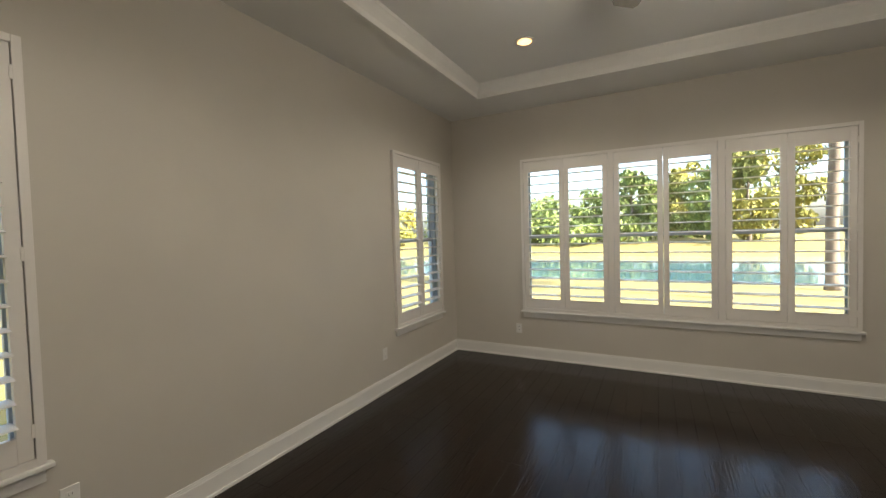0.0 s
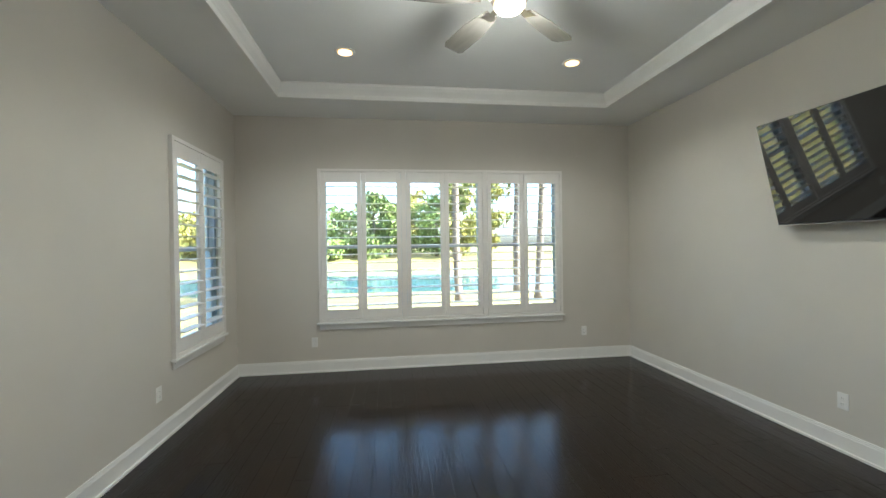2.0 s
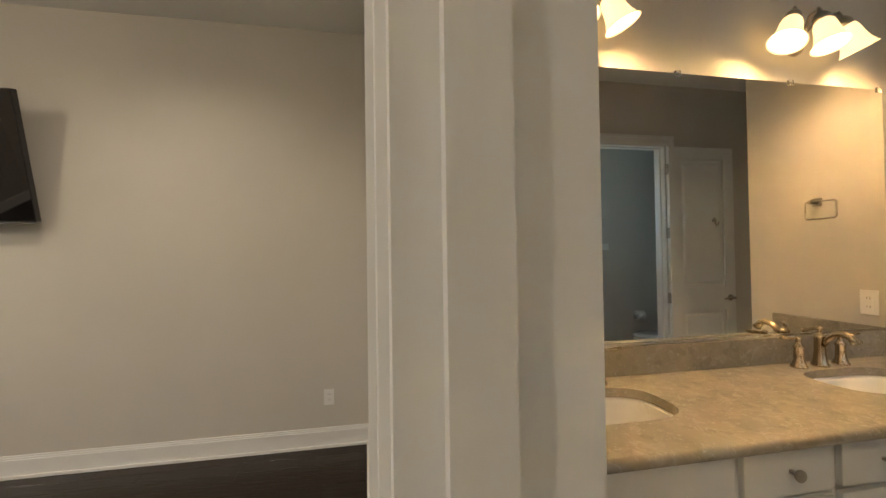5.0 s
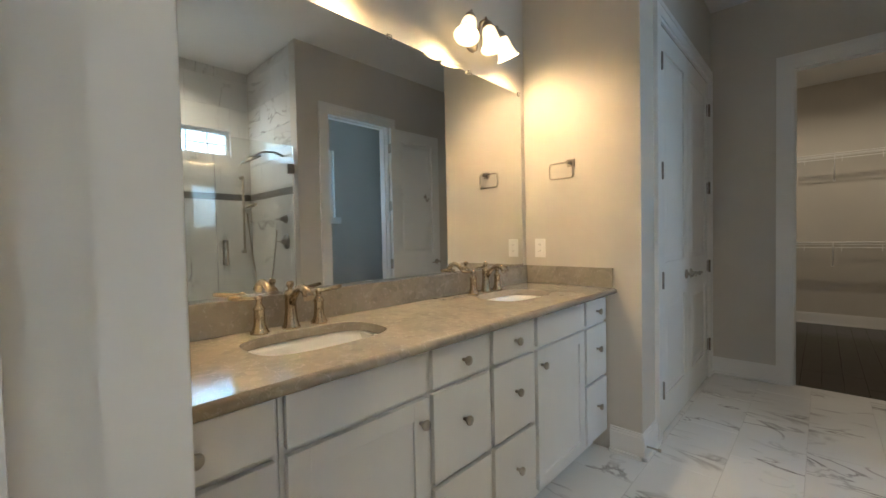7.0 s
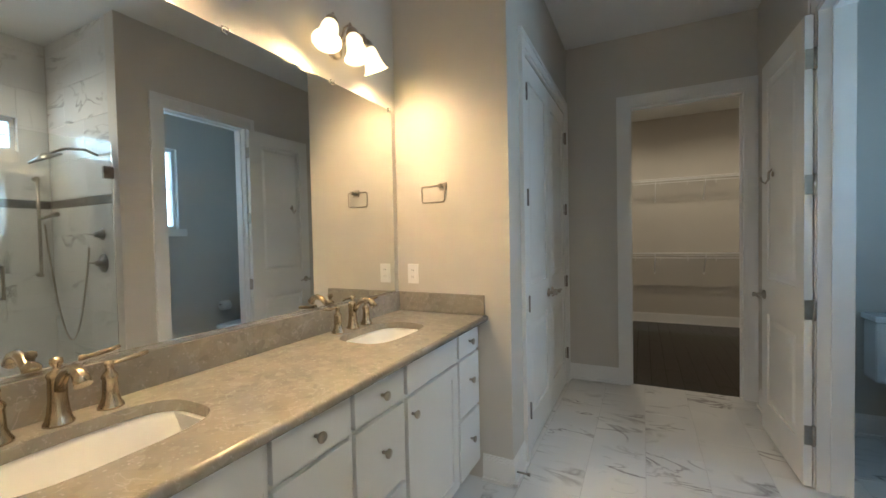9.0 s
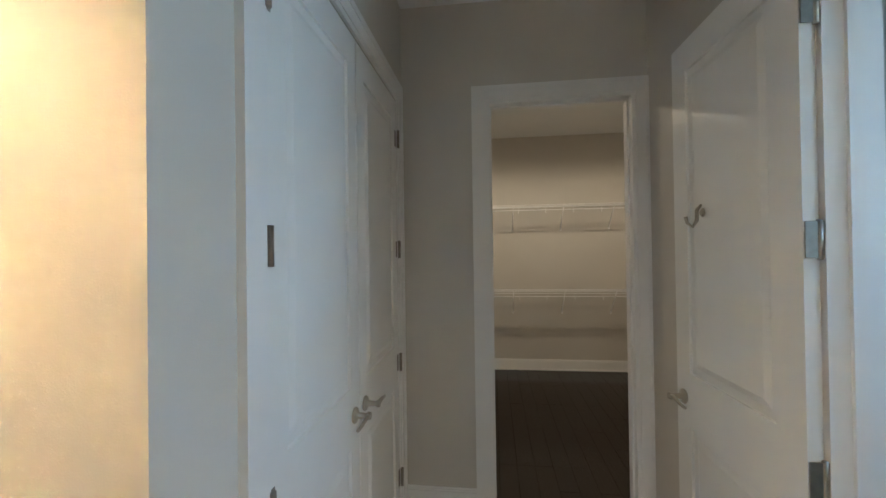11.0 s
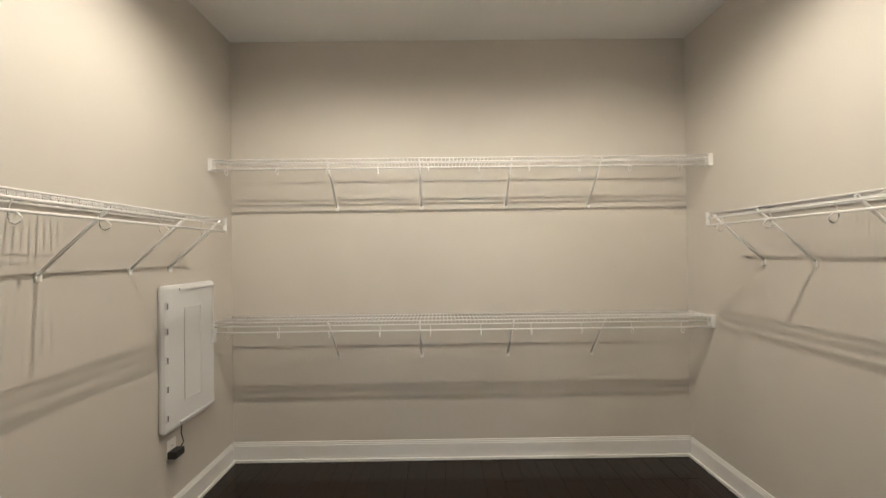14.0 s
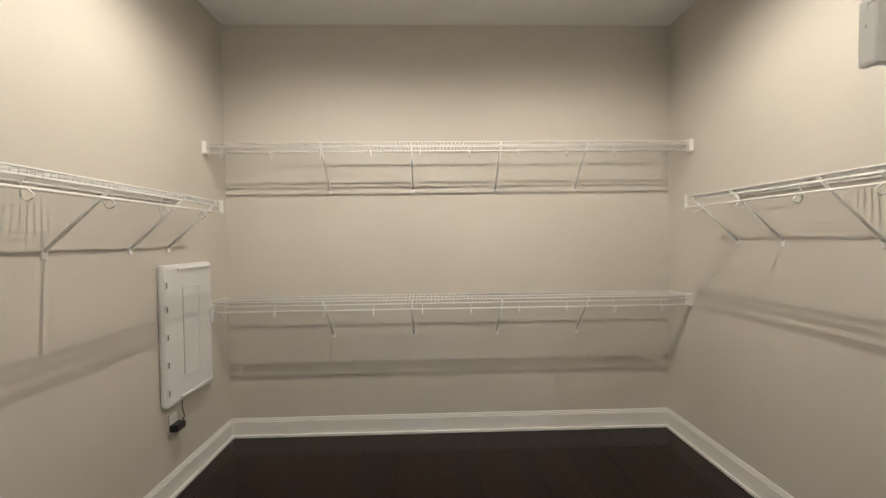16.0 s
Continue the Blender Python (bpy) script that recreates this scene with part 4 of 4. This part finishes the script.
part("bowl", egg(bmesh.new(), [(0.002, 0.11, 0.1, 0.60), (0.05, 0.105, 0.1, 0.58), (0.18, 0.11, 0.1, 0.57), (0.28, 0.15, 0.08, 0.64), (0.36, 0.18, 0.06, 0.70), (0.395, 0.185, 0.05, 0.71)]), M_CERAMIC, wc)
part("seat_lid", egg(bmesh.new(), [(0.398, 0.185, 0.18, 0.715), (0.42, 0.188, 0.18, 0.72), (0.436, 0.175, 0.19, 0.705), (0.44, 0.12, 0.24, 0.64)]), M_CERAMIC, wc)
tp = thing("toilet_paper_holder", "nickel holder with a white toilet paper roll", "toilet paper")
bm = bmesh.new()
lathe(bm, [(0.02, 0), (0.012, 0.01), (0.010, 0.06)], m=pose(XL + 0.001, -9.03, 0.60, 0, 90, 0), steps=14)
tube(bm, [(XL + 0.06, -9.03, 0.60), (XL + 0.06, -8.88, 0.60)], 0.007)
part("holder", bm, M_DARKMETAL, tp)
bm = bmesh.new()
lathe(bm, [(0.02, 0), (0.054, 0), (0.054, 0.10), (0.02, 0.10)], m=pose(XL + 0.06, -8.90, 0.585, 90, 0, 0))
part("roll", bm, M_PAPER, tp)


# ---- closet shelves ----
def wire_shelf(name, m, length, depth, label, braces, drop, caps=(True, True), cap=0.03):
    """Ventilated wire shelf: local x along the wall, the wall at y=0, the room towards -y, deck at z=0."""
    ob = thing(name, label, "wire shelf", m, "closet shelves")
    bm = bmesh.new()
    n = int(length / 0.0254)
    for i in range(n + 1):
        x = length * i / n
        tube(bm, [(x, -0.008, 0), (x, -depth, 0), (x, -depth - 0.002, -0.028)], 0.002, 4)
    d = part("deck", bm, M_WIRE, ob)
    d["kind"] = "stuff"
    for y, z, r in ((-0.008, -0.004, 0.0042), (-depth * 0.5, -0.004, 0.0042), (-depth, -0.003, 0.0042), (-depth - 0.002, -0.028, 0.0045), (-depth - 0.004, -0.066, 0.0058)):
        part("rail", tube(bmesh.new(), [(0, y, z), (length, y, z)], r, 8), M_WIRE, ob)
    k = max(2, int(length / 0.305))
    for i in range(k):
        x = (i + 0.35) * length / k
        bm = bmesh.new()
        pts = [(x, -depth - 0.002, -0.028), (x, -depth + 0.012, -0.05), (x, -depth + 0.014, -0.085)]
        pts += [(x, -depth - 0.006 - 0.02 * math.cos(a), -0.085 - 0.02 * math.sin(a)) for a in (math.pi, 2.4, 1.57, 0.7, 0.0)]
        pts += [(x, -depth - 0.006, -0.066)]
        tube(bm, pts, 0.0028, 6)
        part("rod_hook", bm, M_WIRE, ob)
    for x in braces:
        bm = bmesh.new()
        tube(bm, [(x, -depth + 0.01, -0.008), (x, -0.006, -drop)], 0.0068, 8)
        br = part("brace", bm, M_WIRE, ob)
        bm = bmesh.new()
        box(bm, x - 0.012, x + 0.012, -0.010, 0, -drop - 0.028, -drop + 0.006, 0.002)
        part("brace_clip", bm, M_PLATE, br)
    for x, on in ((0, caps[0]), (length, caps[1])):
        if on:
            s = 1 if x == 0 else -1
            part("end_cap", B(x - 0.001 * s, x + s * cap, -depth - 0.012, -depth + cap, -0.074, 0.008, bevel=min(0.004, cap / 3)), M_PLATE, ob, "white plastic end bracket")
    return ob


CW = CX1 - CX0
wire_shelf("wire_shelf", pose(CX1, CY1, 2.125, 0, 0, 180), CW, 0.285, "white wire shelf mounted high on the closet wall", (0.77, 1.382, 1.997, 2.598), 0.29)
wire_shelf("wire_shelf", pose(CX1, CY1, 1.055, 0, 0, 180), CW, 0.285, "white wire shelf mounted low on the closet wall", (0.77, 1.372, 1.997, 2.604), 0.29)
wire_shelf("wire_shelf", pose(CX1, -9.83, 1.70, 0, 0, -90), 2.17, 0.295, "white wire shelf along the closet side wall", (0.25, 0.85, 1.4, 1.85, 2.14), 0.265, (False, True), 0.008)
wire_shelf("wire_shelf", pose(CX0, -11.97, 1.70, 0, 0, 90), 2.18, 0.295, "white wire shelf along the closet side wall", (0.03, 0.34, 0.8, 1.35, 1.95), 0.265, (True, False), 0.008)
wire_shelf("wire_shelf", pose(CX0 + 0.31, YC2, 1.745), -3.83 - CX0 - 0.31, 0.295, "short white wire shelf on the wall beside the door", (0.1, 0.5, 0.9), 0.265, (False, True), 0.012)

pan = thing("service_panel", "white plastic wiring panel cover hung on the wall", "panel", pose(CX1, -12.10, 0.937, 0, 0, -90))
bm = bmesh.new()
box(bm, -0.235, 0.235, -0.045, -0.001, -0.40, 0.40, 0.02)
part("cover", bm, M_PANEL, pan)
bm = bmesh.new()
for a, b, c, d in ((-0.075, 0.085, 0.26, 0.266), (-0.075, 0.085, -0.266, -0.26), (0.079, 0.085, -0.26, 0.26)):
    box(bm, a, b, -0.049, -0.045, c, d)
part("inner_door_rim", bm, M_PANEL, pan)
bm = bmesh.new()
for i in range(52):
    z = -0.255 + i * 0.01
    box(bm, -0.077, -0.071, -0.0465, -0.045, z, z + 0.005)
part("perforation", bm, M_SLOT, pan, "row of small dark slots")
for z in (-0.31, -0.155, 0.0, 0.155, 0.29):
    c = part("edge_clip", B(-0.232, -0.212, -0.052, -0.045, z - 0.022, z + 0.022, bevel=0.002), M_PANEL, pan)
    part("clip_slot", B(-0.230, -0.222, -0.0535, -0.052, z - 0.016, z + 0.016), M_SLOT, c)
part("latch", B(0.20, 0.236, -0.056, -0.045, 0.0, 0.09, bevel=0.003), M_PANEL, pan)
for z in (-0.372, 0.372):
    part("ridge", B(-0.12, 0.22, -0.053, -0.045, z - 0.008, z + 0.008, bevel=0.003), M_PANEL, pan)
ad = thing("power_adapter", "black power adapter hanging on a thin cable", "adapter")
part("body", B(CX1 - 0.06, CX1 - 0.012, -12.0, -11.92, 0.385, 0.425, bevel=0.006), M_BLACK, ad)
bm = bmesh.new()
tube(bm, [(CX1 - 0.035, -11.99, 0.41), (CX1 - 0.04, -12.02, 0.44), (CX1 - 0.03, -12.015, 0.49), (CX1 - 0.025, -12.03, 0.545)], 0.003)
part("cable", bm, M_BLACK, ad, "thin dark cable")

# ---- outside ----
GZ = -0.35


def ground_z(y):
    keys = ((-80, GZ), (8, GZ), (13, -0.5), (16.5, -1.0), (20, -1.6), (33, -1.6), (37, -1.0), (44, 0.1), (60, 0.5), (400, 1.0))
    for (a, p), (b, q) in zip(keys, keys[1:]):
        if y <= b:
            return p + (q - p) * (y - a) / (b - a)
    return 1.0


bm = bmesh.new()
xs = [-400, -200, -100] + [-60 + 3 * i for i in range(41)] + [100, 200, 400]
ys = [-400, -80, -40, -20, -15] + [-12 + 2 * i for i in range(40)] + [90, 150, 250, 400]
grid = [[bm.verts.new((x, y, ground_z(max(y, -80)) + (0.05 * noise.noise((x * 0.3, y * 0.3, 0)) if abs(x) < 90 and y > 3 else 0))) for x in xs] for y in ys]
for i in range(len(ys) - 1):
    for j in range(len(xs) - 1):
        bm.faces.new((grid[i][j], grid[i][j + 1], grid[i + 1][j + 1], grid[i + 1][j]))
structure("ground", bm, M_GRASS, "dry yellow-green lawn sloping to a pond")
structure("water", B(-300, 300, 15, 38.5, -1.3, -0.95), M_WATER, "blue pond water")


def leaf_mesh(bm, rng, centre, radii, count, size):
    for _ in range(count):
        while True:
            p = Vector((rng.uniform(-1, 1), rng.uniform(-1, 1), rng.uniform(-1, 1)))
            if 0.25 < p.length < 1:
                break
        c = Vector(centre) + Vector((p.x * radii[0], p.y * radii[1], p.z * radii[2]))
        e = Euler((rng.uniform(0, 6), rng.uniform(0, 6), rng.uniform(0, 6))).to_matrix()
        s = size * rng.uniform(0.6, 1.4)
        vs = [bm.verts.new(c + e @ Vector(q) * s) for q in ((-0.5, 0, 0), (0, -0.32, 0.08), (0.55, 0, 0), (0, 0.32, 0.08))]
        bm.faces.new(vs)


def tree(x, y, height, spread, mat, seed, bare=0.3, trunk=0.16, clumps=14, per=95, size=0.42, label="leafy tree on the far pond bank"):
    rng = random.Random(seed)
    z0 = ground_z(y) - 0.1
    ob = thing("tree", label, "tree", pose(x, y, z0))
    bm = bmesh.new()
    lean = rng.uniform(-0.03, 0.03)
    tube(bm, [(lean * height * f + 0.06 * math.sin(f * 9 + seed), 0.05 * math.cos(f * 7), height * f) for f in (0, 0.03, 0.15, 0.3, 0.5, 0.7, 0.88)],
         [trunk * 1.5, trunk * 1.1, trunk, trunk * 0.9, trunk * 0.7, trunk * 0.45, trunk * 0.15], 10)
    cl = []
    for i in range(clumps):
        f = bare + (1 - bare) * (i + rng.random()) / clumps
        a = rng.uniform(0, math.tau)
        r = spread * rng.uniform(0.25, 1) * (1.15 - 0.75 * abs(f - 0.55) * 1.3)
        c = (r * math.cos(a), r * math.sin(a), height * f)
        cl.append(c)
        tube(bm, [(lean * height * f * 0.8, 0, height * f * 0.82), (c[0] * 0.5, c[1] * 0.5, height * f * 0.92), c], [trunk * 0.3, trunk * 0.2, trunk * 0.07], 5)
    part("trunk", bm, M_BARK, ob)
    bm = bmesh.new()
    for c in cl:
        q = spread * rng.uniform(0.3, 0.5)
        leaf_mesh(bm, rng, c, (q, q, q * 0.7), per, size)
    part("crown", bm, mat, ob)
    return ob


tree(-0.9, 8.1, 13, 2.6, M_LEAF2, 3, bare=0.62, trunk=0.12, per=150, size=0.22, label="tall slender pine by the near bank")
tree(2.2, 11.3, 14, 2.6, M_LEAF, 4, bare=0.7, trunk=0.16, per=150, size=0.22, label="tall slender pine by the near bank")
tree(2.0, 8.4, 13, 2.4, M_LEAF, 5, bare=0.7, trunk=0.12, per=150, size=0.22, label="tall slender pine by the near bank")
rt = random.Random(11)
for i in range(34):
    x = -52 + 3.1 * i + rt.uniform(-1.5, 1.5)
    if 12 < x < 24:
        continue
    tree(x, rt.uniform(44, 58), rt.uniform(5, 11.5) * (0.5 if x < -9 else 1), rt.uniform(2.8, 4.4), M_LEAF if rt.random() < 0.55 else M_LEAF2, 20 + i, bare=0.08, trunk=0.22, size=0.6, clumps=20, per=80)
for i, (x, y, h) in enumerate(((-19, -3.5, 7.5), (-24, 3, 9), (-15, 6.5, 6.5), (-22, -9, 8), (-30, -3, 10))):
    tree(x, y, h, 2.6, M_LEAF2 if i % 2 else M_LEAF, 60 + i, bare=0.12, per=130, size=0.35, label="leafy tree on the side lawn")


# ---- floors ----
def bevel_piece(name, w, l, h, mat, c=0.0009):
    """A plank or tile about its own middle, its top edges eased."""
    bm = bmesh.new()
    lo = [bm.verts.new((sx * w / 2, sy * l / 2, -h)) for sx, sy in ((-1, -1), (1, -1), (1, 1), (-1, 1))]
    mi = [bm.verts.new((v.co.x, v.co.y, -c)) for v in lo]
    hi = [bm.verts.new((v.co.x - math.copysign(c, v.co.x), v.co.y - math.copysign(c, v.co.y), 0)) for v in lo]
    for a, b in ((lo, mi), (mi, hi)):
        for i in range(4):
            j = (i + 1) % 4
            bm.faces.new((a[i], a[j], b[j], b[i]))
    bm.faces.new(hi)
    me = bpy.data.meshes.new(name)
    bm.to_mesh(me)
    bm.free()
    me.materials.append(mat)
    return me


PIECES = {}


def piece(name, w, l, h, mat, parent, at, turn=None):
    key = (name, round(w, 3), round(l, 3), mat.name)
    if key not in PIECES:
        PIECES[key] = bevel_piece(name, w - 0.0012, l - 0.0012, h, mat)
    ob = new(name, PIECES[key])
    ob.parent = parent
    ob.matrix_world = Matrix.Translation(at) @ turn if turn else Matrix.Translation(at)


def plank_floor(name, x0, x1, y0, y1, seed, label):
    base = structure(name, B(x0, x1, y0, y1, -0.05, -0.004), M_SUB, label)
    rng = random.Random(seed)
    n = round((x1 - x0) / 0.127)
    w = (x1 - x0) / n
    for i in range(n):
        y = y0 - rng.choice((0.0, 0.3, 0.6, 0.9))
        while y < y1 - 0.01:
            l = rng.choice((0.6, 0.9, 1.2, 1.2, 1.5))
            a, b = max(y, y0), min(y + l, y1)
            if y1 - b < 0.12:
                b = y1
                l = b - y
            if b - a > 0.02:
                piece("plank", w, b - a, 0.012, M_WOOD, base, (x0 + (i + 0.5) * w, (a + b) / 2, rng.uniform(-0.0006, 0)))
            y += l


def tile_floor(name, x0, x1, y0, y1, tw, tl, mat, label):
    base = structure(name, B(x0, x1, y0, y1, -0.05, -0.0015), M_GROUT, label)
    nx = math.ceil((x1 - x0) / tw)
    ny = math.ceil((y1 - y0) / tl)
    for i in range(nx):
        off = (i % 2) * tl / 2
        y = y0 - off
        a = x0 + i * tw
        b = min(a + tw, x1)
        while y < y1 - 0.01:
            c, d = max(y, y0), min(y + tl, y1)
            if d - c > 0.01 and b - a > 0.01:
                piece("tile", b - a - 0.0012, d - c - 0.0012, 0.010, mat, base, ((a + b) / 2, (c + d) / 2, 0))
            y += tl


plank_floor("floor", XL, XR, YB - 0.055, 0, 2, "dark espresso hardwood plank floor")
plank_floor("floor_closet", CX0, CX1, CY1, YC - 0.05, 5, "dark espresso hardwood plank floor")
tile_floor("floor_bath", XW - 0.12, XM, YC - 0.05, YB - 0.055, 0.305, 0.61, M_TILE, "polished white marble-look tile floor")
tile_floor("floor_wc", XL, XW - 0.12, -9.30, -7.53, 0.305, 0.61, M_TILE, "polished white marble-look tile floor")
tile_floor("floor_shower", XL, XW - 0.13, -7.42, YB2, 0.1, 0.1, M_TILE, "small white marble shower floor tiles")
structure("floor_linen", B(XV, XV + 0.62, YC, YS - 0.12, -0.05, -0.0015), M_GROUT, "linen closet floor")


def tile_wall(name, axis, c, s, a0, a1, hole=None, label="white veined marble shower tile"):
    """Wall tiles 0.61 x 0.305 with a dark accent band, on a thin backing."""
    lo, hi = sorted((c, c + s * 0.003))
    bm = bmesh.new()
    def rects(p, q, u, v):
        if hole and p < hole[1] and q > hole[0] and u < hole[3] and v > hole[2]:
            h0, h1, k0, k1 = max(p, hole[0]), min(q, hole[1]), max(u, hole[2]), min(v, hole[3])
            return [r for r in ((p, h0, u, v), (h1, q, u, v), (h0, h1, u, k0), (h0, h1, k1, v)) if r[1] - r[0] > 0.004 and r[3] - r[2] > 0.004]
        return [(p, q, u, v)]
    for p, q, u, v in rects(a0, a1, 0.0, H):
        box(bm, lo, hi, p, q, u, v) if axis == "x" else box(bm, p, q, lo, hi, u, v)
    base = structure(name, bm, M_GROUT, label)
    turn = pose(0, 0, 0, 0, 90 * s, 0) if axis == "x" else pose(0, 0, 0, -90 * s, 0, 0)
    zs = [0, 0.21, 0.515, 0.82, 1.125, 1.43, 1.655, 1.725, 2.03, 2.335, 2.64, 2.945, H]
    for i, (u, v) in enumerate(zip(zs, zs[1:])):
        mat = M_BAND if i == 6 else M_SHOWER
        p = a0 - (0.305 if i % 2 else 0)
        while p < a1 - 0.005:
            q = min(p + 0.61, a1)
            for e, f, g, h in rects(max(p, a0), q, u, v):
                if axis == "x":
                    piece("wall_tile", h - g - 0.0012, f - e - 0.0012, 0.005, mat, base, (c + s * 0.009, (e + f) / 2, (g + h) / 2), turn)
                else:
                    piece("wall_tile", f - e - 0.0012, h - g - 0.0012, 0.005, mat, base, ((e + f) / 2, c + s * 0.009, (g + h) / 2), turn)
            p += 0.61


tile_wall("shower_tile_west", "x", XL, 1, -7.41, YB2 - 0.01, (-7.22, -6.42, 2.12, 2.39))
tile_wall("shower_tile_south", "y", -7.42, 1, XL + 0.01, XW - 0.12)
tile_wall("shower_tile_north", "y", YB2, -1, XL + 0.01, XW - 0.12)
